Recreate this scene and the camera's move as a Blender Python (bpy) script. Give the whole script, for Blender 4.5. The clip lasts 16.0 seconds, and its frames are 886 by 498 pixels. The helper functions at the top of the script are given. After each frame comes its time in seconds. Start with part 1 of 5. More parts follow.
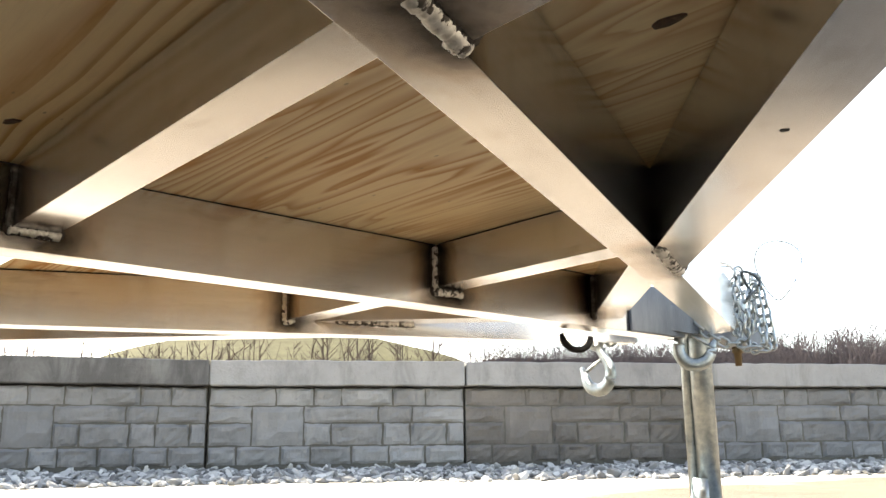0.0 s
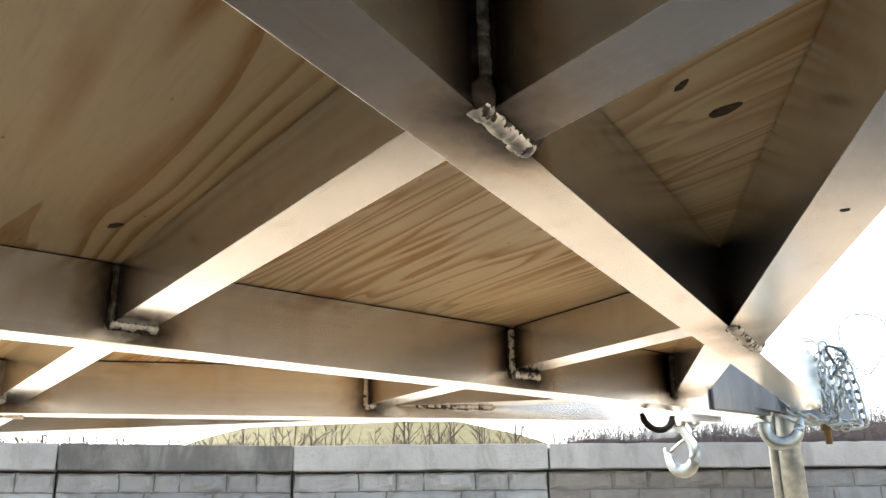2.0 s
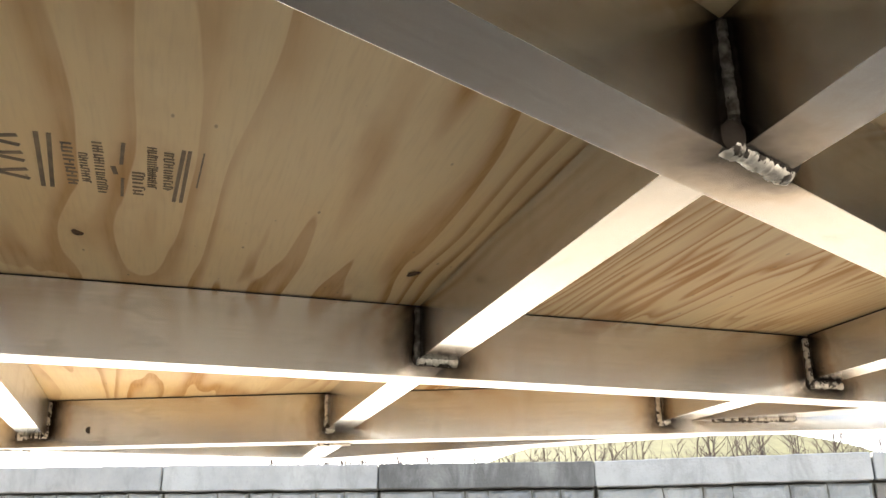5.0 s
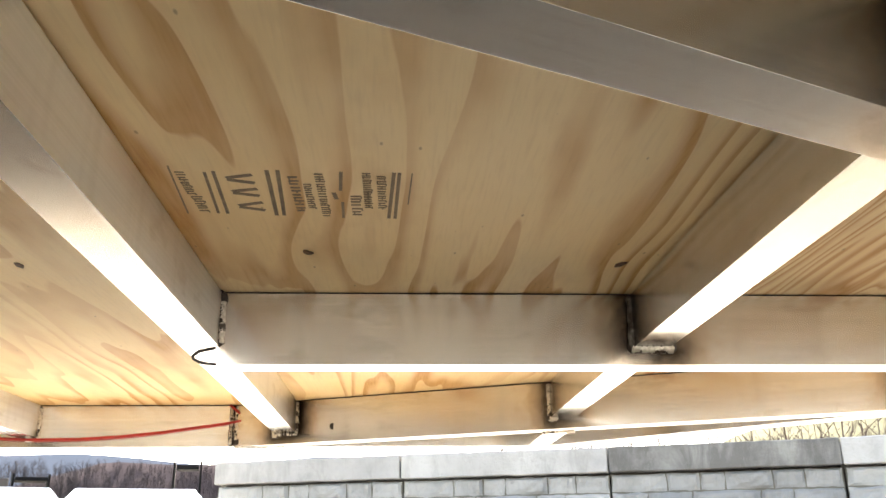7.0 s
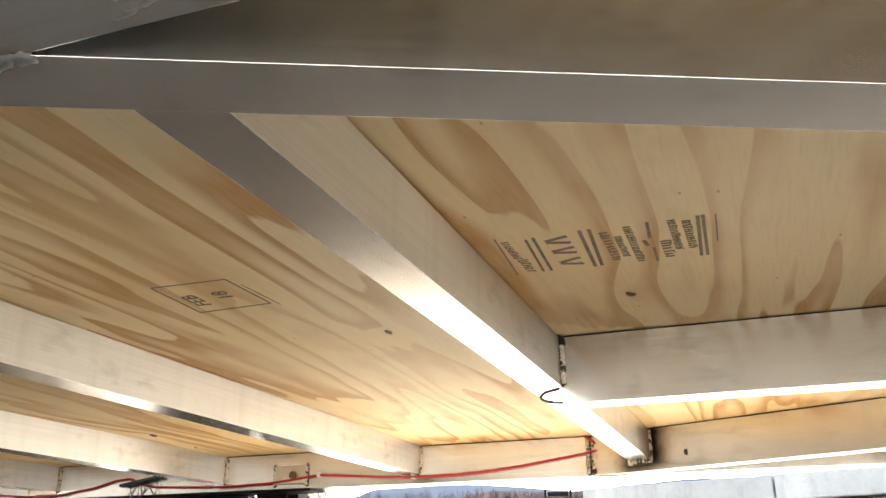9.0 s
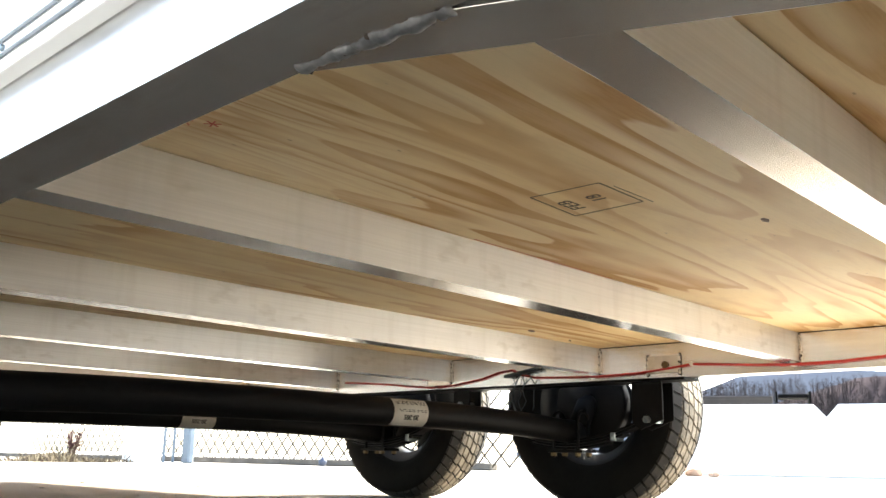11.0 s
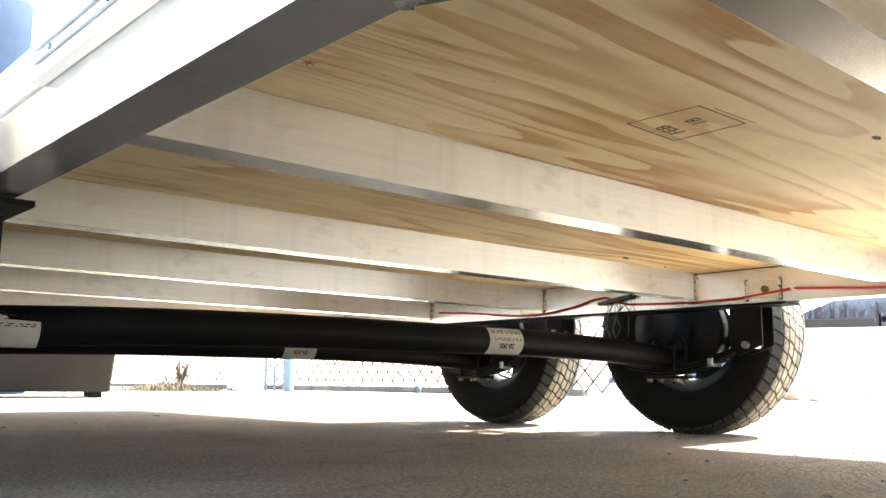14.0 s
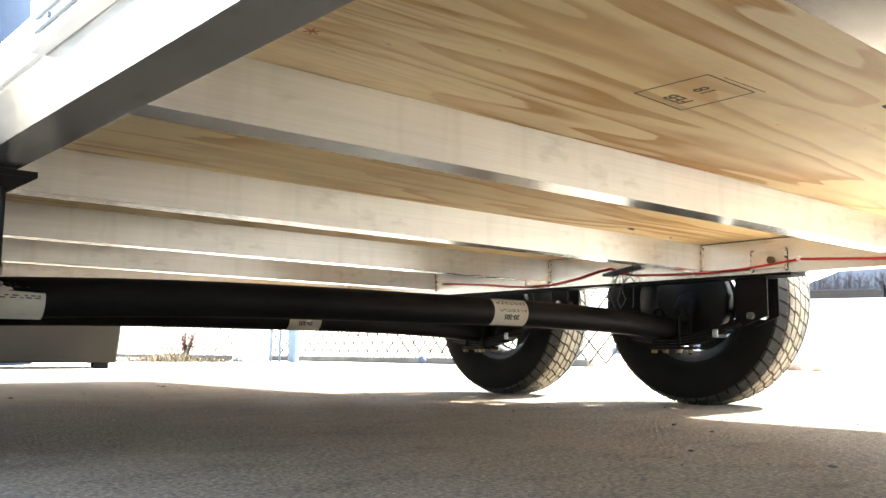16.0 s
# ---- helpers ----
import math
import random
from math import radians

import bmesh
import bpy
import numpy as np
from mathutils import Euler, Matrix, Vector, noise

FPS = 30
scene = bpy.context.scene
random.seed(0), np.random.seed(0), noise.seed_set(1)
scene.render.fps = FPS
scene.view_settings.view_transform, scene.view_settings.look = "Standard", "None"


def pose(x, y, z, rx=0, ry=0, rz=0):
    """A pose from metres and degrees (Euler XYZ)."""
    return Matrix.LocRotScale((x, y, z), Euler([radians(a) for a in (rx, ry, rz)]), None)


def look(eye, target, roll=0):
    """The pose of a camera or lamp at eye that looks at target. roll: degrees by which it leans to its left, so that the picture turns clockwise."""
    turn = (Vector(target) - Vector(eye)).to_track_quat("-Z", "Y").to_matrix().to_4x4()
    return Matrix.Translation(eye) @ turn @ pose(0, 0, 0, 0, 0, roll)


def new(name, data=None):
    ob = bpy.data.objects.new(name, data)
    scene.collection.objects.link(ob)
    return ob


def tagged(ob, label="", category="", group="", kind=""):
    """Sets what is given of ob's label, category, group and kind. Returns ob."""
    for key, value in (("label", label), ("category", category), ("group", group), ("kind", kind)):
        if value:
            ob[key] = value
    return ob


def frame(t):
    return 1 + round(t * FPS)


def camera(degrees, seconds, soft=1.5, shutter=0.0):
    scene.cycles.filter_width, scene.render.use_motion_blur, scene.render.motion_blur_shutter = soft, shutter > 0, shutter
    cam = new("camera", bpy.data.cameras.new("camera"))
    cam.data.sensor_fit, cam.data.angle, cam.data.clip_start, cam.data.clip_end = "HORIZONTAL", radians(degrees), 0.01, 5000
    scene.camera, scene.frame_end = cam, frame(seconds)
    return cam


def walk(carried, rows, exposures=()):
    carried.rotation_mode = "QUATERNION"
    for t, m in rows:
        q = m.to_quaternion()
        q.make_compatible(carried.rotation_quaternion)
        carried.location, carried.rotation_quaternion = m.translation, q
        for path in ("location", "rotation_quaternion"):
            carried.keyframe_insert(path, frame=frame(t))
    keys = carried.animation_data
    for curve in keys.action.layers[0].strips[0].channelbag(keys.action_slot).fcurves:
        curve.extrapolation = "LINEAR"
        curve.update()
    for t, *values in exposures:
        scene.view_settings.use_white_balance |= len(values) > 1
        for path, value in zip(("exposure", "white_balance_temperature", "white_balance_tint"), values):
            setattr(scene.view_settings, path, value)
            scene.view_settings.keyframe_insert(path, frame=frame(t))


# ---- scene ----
cam = camera(53.18, 16.0)
PATH = [
    (0, 1.0626, 0.2838, 0.1528, 48.372, 13.120, -0.650),
    (0.5, 1.0648, 0.2800, 0.1515, 48.389, 14.333, -0.720),
    (1, 1.0680, 0.2767, 0.1499, 48.363, 15.707, -0.796),
    (1.5, 1.0751, 0.2729, 0.1501, 50.403, 16.747, -1.031),
    (2, 1.0938, 0.2635, 0.1487, 53.511, 18.404, -0.942),
    (2.5, 1.0998, 0.2583, 0.1474, 54.096, 21.275, -0.867),
    (3, 1.1032, 0.2562, 0.1450, 54.093, 23.053, -0.807),
    (3.5, 1.1069, 0.2539, 0.1427, 55.210, 24.030, -1.053),
    (4, 1.1219, 0.2468, 0.1541, 61.172, 22.885, -1.862),
    (4.5, 1.1499, 0.2360, 0.1452, 68.793, 21.208, -0.953),
    (4.7, 1.1493, 0.2382, 0.1492, 70.354, 20.360, -0.666),
    (6.8, 1.1989, 0.2421, 0.1477, 85.829, 18.909, -0.423),
    (7, 1.1909, 0.2393, 0.1526, 86.978, 18.592, -0.538),
    (7.5, 1.2122, 0.2444, 0.1547, 92.073, 18.072, -0.623),
    (8, 1.2291, 0.2486, 0.1547, 97.867, 18.379, -0.293),
    (8.5, 1.2455, 0.2563, 0.1510, 103.945, 19.374, -0.035),
    (9, 1.2746, 0.2734, 0.1532, 109.894, 20.244, -0.462),
    (9.5, 1.2861, 0.2697, 0.1564, 115.947, 19.778, -0.768),
    (10, 1.3103, 0.2700, 0.1539, 123.612, 18.629, 0.163),
    (10.2, 1.3121, 0.2665, 0.1524, 126.342, 17.549, 0.633),
    (12.3, 1.3285, 0.2552, 0.1558, 136.037, 9.936, 0.589),
    (12.5, 1.3281, 0.2546, 0.1553, 136.019, 9.668, 0.525),
    (13, 1.3257, 0.2518, 0.1558, 136.074, 8.629, 0.541),
    (13.5, 1.3220, 0.2487, 0.1574, 136.713, 7.999, 0.447),
    (14, 1.3292, 0.2521, 0.1561, 138.503, 8.569, 0.405),
    (14.5, 1.3299, 0.2512, 0.1566, 138.739, 8.394, 0.393),
    (15, 1.3285, 0.2496, 0.1572, 138.731, 8.102, 0.433),
    (15.5, 1.3287, 0.2493, 0.1559, 138.732, 7.460, 0.433),
    (16, 1.3254, 0.2463, 0.1570, 138.772, 6.702, 0.382),
]
walk(cam, [(t, look((x, y, z), (x - math.sin(radians(w)) * math.cos(radians(p)), y + math.cos(radians(w)) * math.cos(radians(p)), z + math.sin(radians(p))), r)) for t, x, y, z, w, p, r in PATH],
     [(0.0, 2.35, 7100, 9), (1.5, 2.40, 6900, 8), (3.5, 2.95, 6750, 8), (4.5, 2.95, 6700, 8), (7.0, 3.25, 6900, 8), (9.0, 3.4, 6600, 7), (10.0, 2.97, 6550, 7), (12.5, 3.56, 6330, 4), (16.0, 3.61, 6470, 5)])

# ---------------------------------------------------------------- daylight
SUN_ELEVATION = 40.0
SUN_FROM = Vector((-math.cos(radians(SUN_ELEVATION)), 0.05, math.sin(radians(SUN_ELEVATION))))
world = bpy.data.worlds.new("sky")
scene.world = world
world.use_nodes = True
wt = world.node_tree
sky = wt.nodes.new("ShaderNodeTexSky")
sky.sky_type = "NISHITA"
sky.sun_disc = False
sky.sun_elevation = radians(SUN_ELEVATION)
sky.sun_rotation = radians(270)
sky.air_density = 1.0
sky.dust_density = 2.0
haze = wt.nodes.new("ShaderNodeHueSaturation")
haze.inputs["Saturation"].default_value = 0.75
wt.links.new(sky.outputs[0], haze.inputs["Color"])
wt.links.new(haze.outputs[0], wt.nodes["Background"].inputs["Color"])
wt.nodes["Background"].inputs["Strength"].default_value = 0.13
sun = new("sun", bpy.data.lights.new("sun", "SUN"))
sun.data.energy = 5.0
sun.data.angle = radians(0.55)
sun.data.color = (1.0, 0.935, 0.83)
sun.matrix_world = look(SUN_FROM * 20, (0, 0, 0))

# ---------------------------------------------------------------- materials
def material(name, rough=0.6, metal=0.0):
    """A fresh node material: (material, node tree, its Principled node)."""
    m = bpy.data.materials.new(name)
    m.use_nodes = True
    t = m.node_tree
    b = t.nodes["Principled BSDF"]
    b.inputs["Roughness"].default_value = rough
    b.inputs["Metallic"].default_value = metal
    return m, t, b


def coords(t, scale=(1, 1, 1), space="Object", turn=(0, 0, 0)):
    c = t.nodes.new("ShaderNodeTexCoord")
    p = t.nodes.new("ShaderNodeMapping")
    p.inputs["Scale"].default_value = scale
    p.inputs["Rotation"].default_value = turn
    if space == "World":
        g = t.nodes.new("ShaderNodeNewGeometry")
        t.links.new(g.outputs["Position"], p.inputs["Vector"])
    else:
        t.links.new(c.outputs[space], p.inputs["Vector"])
    return p.outputs[0]


def noise_tex(t, vec, scale, detail=4.0, rough=0.55, distort=0.0):
    n = t.nodes.new("ShaderNodeTexNoise")
    t.links.new(vec, n.inputs["Vector"])
    n.inputs["Scale"].default_value = scale
    n.inputs["Detail"].default_value = detail
    n.inputs["Roughness"].default_value = rough
    n.inputs["Distortion"].default_value = distort
    return n.outputs["Fac"]


def ramp(t, fac, stops, mode="LINEAR"):
    r = t.nodes.new("ShaderNodeValToRGB")
    r.color_ramp.interpolation = mode
    e = r.color_ramp.elements
    while len(e) < len(stops):
        e.new(0.5)
    for k, (at, c) in zip(e, stops):
        k.position = at
        k.color = (c, c, c, 1) if isinstance(c, (int, float)) else (*c, 1)
    t.links.new(fac, r.inputs["Fac"])
    return r.outputs["Color"]


def mix(t, fac, a, b, how="MIX"):
    n = t.nodes.new("ShaderNodeMix")
    n.data_type = "RGBA"
    n.blend_type = how
    for sock, v in ((n.inputs["Factor"], fac), (n.inputs["A"], a), (n.inputs["B"], b)):
        if isinstance(v, (int, float)):
            sock.default_value = v
        elif isinstance(v, tuple):
            sock.default_value = (*v, 1)
        else:
            t.links.new(v, sock)
    return n.outputs["Result"]


def bump(t, b, height, strength=0.3, distance=0.002):
    n = t.nodes.new("ShaderNodeBump")
    n.inputs["Strength"].default_value = strength
    n.inputs["Distance"].default_value = distance
    t.links.new(height, n.inputs["Height"])
    t.links.new(n.outputs[0], b.inputs["Normal"])


def aluminium_mat(name="mill aluminium", rough=0.20, metal=0.96, aniso=0.6):
    """Extruded mill finish: die lines along the member, handling smudges; weld heat and smoke come from the soot attribute."""
    m, t, b = material(name, rough, metal)
    brush = noise_tex(t, coords(t, (0.5, 60, 60)), 4, 2)
    broad = noise_tex(t, coords(t, (2.2, 6, 6)), 1.6, 2)
    tone = mix(t, broad, (0.62, 0.63, 0.645), (0.84, 0.85, 0.865))
    tone = mix(t, 0.17, tone, mix(t, ramp(t, brush, ((0.3, 0.0), (0.7, 1.0))), (0.42, 0.42, 0.425), (0.90, 0.905, 0.915)))
    wipe = noise_tex(t, coords(t, (14, 1.5, 1.5)), 1.5, 3, 0.6)
    tone = mix(t, ramp(t, wipe, ((0.50, 0.0), (0.72, 0.25))), tone, (0.46, 0.455, 0.45))
    smudge = noise_tex(t, coords(t, (7, 11, 16)), 2.0, 3, 0.5)
    tone = mix(t, ramp(t, smudge, ((0.60, 0.0), (0.74, 0.32))), tone, (0.30, 0.275, 0.25))
    at = t.nodes.new("ShaderNodeAttribute")
    at.attribute_name = "soot"
    rag = t.nodes.new("ShaderNodeMath")
    rag.operation = "MULTIPLY_ADD"
    rag.inputs[1].default_value = 0.35
    t.links.new(noise_tex(t, coords(t, (1, 1, 1)), 70, 4, 0.65), rag.inputs[0])
    t.links.new(at.outputs["Fac"], rag.inputs[2])
    tone = mix(t, ramp(t, rag.outputs[0], ((0.10, 0.0), (0.32, 0.5))), tone, (0.56, 0.43, 0.29))
    t.links.new(mix(t, ramp(t, rag.outputs[0], ((0.24, 0.0), (0.90, 0.94))), tone, (0.035, 0.027, 0.022)), b.inputs["Base Color"])
    b.inputs["Anisotropic"].default_value = aniso
    b.inputs["Anisotropic Rotation"].default_value = 0.25
    along = t.nodes.new("ShaderNodeVectorTransform")
    along.vector_type = "VECTOR"
    along.convert_from, along.convert_to = "OBJECT", "WORLD"
    along.inputs[0].default_value = (1, 0, 0)
    t.links.new(along.outputs[0], b.inputs["Tangent"])
    return m


def weld_mat(name="weld metal", lo=0.48, hi=0.80, black=(0.545, 0.60)):
    """Frosty weld metal with black flecks of flux and smoke."""
    m, t, b = material(name, 0.52, 0.7)
    n = noise_tex(t, coords(t, (1, 1, 1), "World"), 190, 3)
    big = noise_tex(t, coords(t, (1, 1, 1), "World"), 85, 3, 0.6)
    warm = ramp(t, n, ((0.3, (lo, lo * 0.95, lo * 0.86)), (0.7, (hi, hi * 0.97, hi * 0.91))))
    c = mix(t, ramp(t, big, ((black[0], 0.0), (black[1], 0.96))), warm, (0.035, 0.026, 0.02))
    t.links.new(c, b.inputs["Base Color"])
    bump(t, b, mix(t, 0.5, n, big), 0.3, 0.0007)
    return m


def plywood_mat(name="pine plywood", few=0.26, many=0.42, dark_lo=(0.56, 0.29, 0.085), dark_hi=(0.68, 0.40, 0.14), least=0.35):
    """Rotary-cut pine face: cathedral bands along x with a sharp late-wood edge, finer streaks between; each sheet cut elsewhere."""
    m, t, b = material(name, 0.6)
    info = t.nodes.new("ShaderNodeObjectInfo")
    shift = t.nodes.new("ShaderNodeVectorMath")
    shift.operation = "SCALE"
    shift.inputs[0].default_value = (7.0, 13.0, 0.0)
    t.links.new(info.outputs["Random"], shift.inputs["Scale"])

    def v(scale):
        g = t.nodes.new("ShaderNodeNewGeometry")
        a = t.nodes.new("ShaderNodeVectorMath")
        t.links.new(g.outputs["Position"], a.inputs[0])
        t.links.new(shift.outputs[0], a.inputs[1])
        p = t.nodes.new("ShaderNodeMapping")
        p.inputs["Scale"].default_value = scale
        t.links.new(a.outputs[0], p.inputs["Vector"])
        return p.outputs[0]

    def math_node(op, a, k):
        n = t.nodes.new("ShaderNodeMath")
        n.operation = op
        t.links.new(a, n.inputs[0])
        if k is not None:
            if isinstance(k, (int, float)):
                n.inputs[1].default_value = k
            else:
                t.links.new(k, n.inputs[1])
        return n.outputs[0]

    warp = noise_tex(t, v((0.34, 3.0, 1)), 1.45, 3.5, 0.42, 0.05)
    rings = None
    for kx, ky in GROWTH:
        g = t.nodes.new("ShaderNodeNewGeometry")
        o = t.nodes.new("ShaderNodeVectorMath")
        o.operation = "SUBTRACT"
        o.inputs[1].default_value = (kx, ky, 0)
        t.links.new(g.outputs["Position"], o.inputs[0])
        q = t.nodes.new("ShaderNodeVectorMath")
        q.operation = "MULTIPLY"
        q.inputs[1].default_value = (1 / 0.16, 1 / 0.06, 0)
        t.links.new(o.outputs[0], q.inputs[0])
        n = t.nodes.new("ShaderNodeVectorMath")
        n.operation = "LENGTH"
        t.links.new(q.outputs[0], n.inputs[0])
        f = ramp(t, n.outputs["Value"], ((0.0, 0.040), (0.35, 0.024), (0.7, 0.007), (1.0, 0.0)), "B_SPLINE")
        rings = f if rings is None else math_node("ADD", rings, f)
    warp = math_node("ADD", warp, rings)
    band = ramp(t, math_node("FRACT", math_node("MULTIPLY", warp, 15.0), None), ((0.0, 0.10), (0.20, 0.0), (0.50, 0.10), (0.68, 0.55), (0.82, 1.0), (0.965, 1.0), (1.0, 0.10)))
    warp2 = noise_tex(t, v((0.35, 5.0, 1)), 2.6, 2, 0.4, 0.1)
    warp2 = math_node("ADD", warp2, rings)
    thin = ramp(t, math_node("FRACT", math_node("MULTIPLY", warp2, 17.0), None), ((0.0, 0.1), (0.25, 0.0), (0.5, 0.3), (0.85, 1.0), (1.0, 0.1)))
    where = ramp(t, noise_tex(t, v((0.4, 1.3, 1)), 1.6, 2), ((few, 0.0), (many, 1.0)))
    fine = noise_tex(t, v((4, 60, 1)), 4, 2)
    blot = noise_tex(t, v((1.3, 2.2, 1)), 2.0, 4)
    light = mix(t, ramp(t, blot, ((0.35, 0.0), (0.65, 1.0))), (0.93, 0.725, 0.40), (0.96, 0.79, 0.50))
    dark = mix(t, ramp(t, fine, ((0.3, 0.0), (0.7, 1.0))), dark_lo, dark_hi)
    mask = mix(t, where, thin, band)
    fade = ramp(t, noise_tex(t, v((0.9, 1.6, 1)), 2.3, 3), ((0.37, least * 0.8), (0.60, 1.0)))
    col = mix(t, mix(t, 1.0, mask, fade, "MULTIPLY"), light, dark)
    col = mix(t, ramp(t, noise_tex(t, v((1.1, 2.6, 1)), 3.1, 4, 0.6), ((0.54, 0.0), (0.74, 0.36))), col, (0.56, 0.33, 0.13))
    col = mix(t, ramp(t, fine, ((0.48, 0.0), (0.8, 0.20))), col, (0.56, 0.39, 0.20))
    # pin flecks
    fleck = t.nodes.new("ShaderNodeTexVoronoi")
    fleck.inputs["Scale"].default_value = 22
    t.links.new(v((0.6, 1.4, 1)), fleck.inputs["Vector"])
    col = mix(t, ramp(t, fleck.outputs["Distance"], ((0.03, 0.55), (0.06, 0.0))), col, (0.30, 0.18, 0.09))
    t.links.new(col, b.inputs["Base Color"])
    bump(t, b, fine, 0.10, 0.0008)
    return m


def plain_mat(name, lo, hi, rough=0.6, metal=0.0, scale=8.0, bumps=0.2, depth=0.002, space="Object", stretch=(1, 1, 1), fine=60.0):
    m, t, b = material(name, rough, metal)
    n = noise_tex(t, coords(t, stretch, space), scale, 5, 0.6)
    f = noise_tex(t, coords(t, stretch, space), fine, 3)
    t.links.new(mix(t, 0.3, ramp(t, n, ((0.3, lo), (0.7, hi))), ramp(t, f, ((0.3, lo), (0.7, hi)))), b.inputs["Base Color"])
    if bumps:
        bump(t, b, f, bumps, depth)
    return m


def concrete_mat(name="concrete", lo=(0.125, 0.127, 0.128), hi=(0.195, 0.196, 0.192), stained=0.50):
    m, t, b = material(name, 0.9)
    rnd = t.nodes.new("ShaderNodeObjectInfo")
    big = noise_tex(t, coords(t, (1, 1, 1), "World"), 1.6, 5, 0.65)
    pores = noise_tex(t, coords(t, (1, 1, 1), "World"), 45, 4, 0.7)
    stain = noise_tex(t, coords(t, (1, 1, 0.35), "World"), 5, 5, 0.7, 0.5)
    c = ramp(t, big, ((0.3, lo), (0.7, hi)))
    c = mix(t, ramp(t, stain, ((stained, 0.0), (stained + 0.20, 0.75 if stained < 0.5 else 0.35))), c, (0.055, 0.052, 0.049))
    c = mix(t, ramp(t, pores, ((0.3, 0.35), (0.42, 0.0))), c, (0.16, 0.16, 0.15))
    v = ramp(t, rnd.outputs["Random"], ((0.0, 0.82), (1.0, 1.08)))
    t.links.new(mix(t, 1.0, c, v, "MULTIPLY"), b.inputs["Base Color"])
    bump(t, b, mix(t, 0.5, pores, noise_tex(t, coords(t, (1, 1, 1), "World"), 14, 4, 0.65)), 0.9, 0.014)
    return m


def asphalt_mat():
    """Worn asphalt, its dark band under the trailer painted as shade, running out under pale limestone dust towards the
    wall.
    """
    m, t, b = material("weathered asphalt", 0.92)
    grit = noise_tex(t, coords(t, (1, 1, 1), "World"), 120, 4, 0.85)
    vo = t.nodes.new("ShaderNodeTexVoronoi")
    vo.inputs["Scale"].default_value = 105
    t.links.new(coords(t, (1, 1, 1), "World"), vo.inputs["Vector"])
    patch = noise_tex(t, coords(t, (1, 1, 1), "World"), 1.3, 5, 0.65)
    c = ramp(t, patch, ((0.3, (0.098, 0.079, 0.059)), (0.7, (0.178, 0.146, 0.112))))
    c = mix(t, ramp(t, grit, ((0.44, 0.0), (0.64, 0.8))), c, (0.36, 0.302, 0.235))
    c = mix(t, ramp(t, vo.outputs["Distance"], ((0.0, 0.7), (0.42, 0.0))), c, (0.040, 0.034, 0.028))
    chips = t.nodes.new("ShaderNodeTexVoronoi")
    chips.inputs["Scale"].default_value = 38
    t.links.new(coords(t, (1, 1, 1), "World"), chips.inputs["Vector"])
    c = mix(t, ramp(t, chips.outputs["Distance"], ((0.07, 0.7), (0.12, 0.0))), c, (0.45, 0.41, 0.36))
    c = mix(t, ramp(t, noise_tex(t, coords(t, (1, 2.2, 1), "World"), 4.5, 4, 0.6), ((0.54, 0.0), (0.72, 0.45))), c, (0.062, 0.052, 0.041))
    # pale on both sides of the trailer's shade band, to bounce more sunlight
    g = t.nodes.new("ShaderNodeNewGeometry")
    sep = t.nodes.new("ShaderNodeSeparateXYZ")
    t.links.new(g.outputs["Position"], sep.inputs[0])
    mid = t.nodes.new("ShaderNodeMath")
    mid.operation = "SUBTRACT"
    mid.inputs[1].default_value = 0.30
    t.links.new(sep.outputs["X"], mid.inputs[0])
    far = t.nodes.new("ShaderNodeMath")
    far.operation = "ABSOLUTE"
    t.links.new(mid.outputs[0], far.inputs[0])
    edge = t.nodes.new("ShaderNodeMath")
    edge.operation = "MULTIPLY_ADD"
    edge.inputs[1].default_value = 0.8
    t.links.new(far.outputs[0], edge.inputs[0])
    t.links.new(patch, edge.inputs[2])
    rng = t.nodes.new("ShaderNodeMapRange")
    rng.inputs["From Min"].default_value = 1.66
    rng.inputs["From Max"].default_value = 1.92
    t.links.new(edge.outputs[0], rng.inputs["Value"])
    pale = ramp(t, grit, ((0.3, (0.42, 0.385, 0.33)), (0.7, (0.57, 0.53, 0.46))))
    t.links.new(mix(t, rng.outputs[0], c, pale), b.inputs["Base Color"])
    bump(t, b, mix(t, 0.5, grit, vo.outputs["Distance"]), 1.0, 0.008)
    return m


ALU = aluminium_mat()
ALU_WEB = aluminium_mat("dull mill aluminium", 0.32, 0.96, 0.72)      # oxidised sides of the light crossmembers
WELD = weld_mat()
# darker copy of the weld metal, with shade put into upright beads
WELD_SHADED = weld_mat("shaded weld metal", 0.06, 0.20, (0.46, 0.60))
PAD = plain_mat("sheared aluminium plate", (0.52, 0.47, 0.40), (0.70, 0.65, 0.58), 0.35, 1.0, 12, 0.15, 0.001)
GROUND_WELD = plain_mat("ground-down weld", (0.14, 0.145, 0.155), (0.34, 0.345, 0.36), 0.5, 0.8, 60, 0.6, 0.002)
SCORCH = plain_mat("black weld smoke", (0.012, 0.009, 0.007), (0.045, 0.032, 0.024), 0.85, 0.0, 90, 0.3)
# near-black colour standing in for shade in the gap under the deck
GAP_SHADE = plain_mat("dark deck gap shade", (0.012, 0.010, 0.009), (0.028, 0.024, 0.020), 0.9, 0.0, 30, 0.0)
GROWTH = [(0.702, 0.846), (0.147, 0.517), (0.185, 0.1315), (0.127, -0.227), (-0.573, -1.167)]     # knots that the grain flows round
PLY = plywood_mat()
PLY_TIGHT = plywood_mat("tight-grained pine plywood", 0.52, 0.66, (0.55, 0.245, 0.052), (0.65, 0.33, 0.09), 0.65)
BLACK = plain_mat("black painted steel", (0.004, 0.004, 0.0045), (0.009, 0.009, 0.010), 0.48, 0.0, 6, 0.1)
BLACK.node_tree.nodes["Principled BSDF"].inputs["Specular IOR Level"].default_value = 0.07
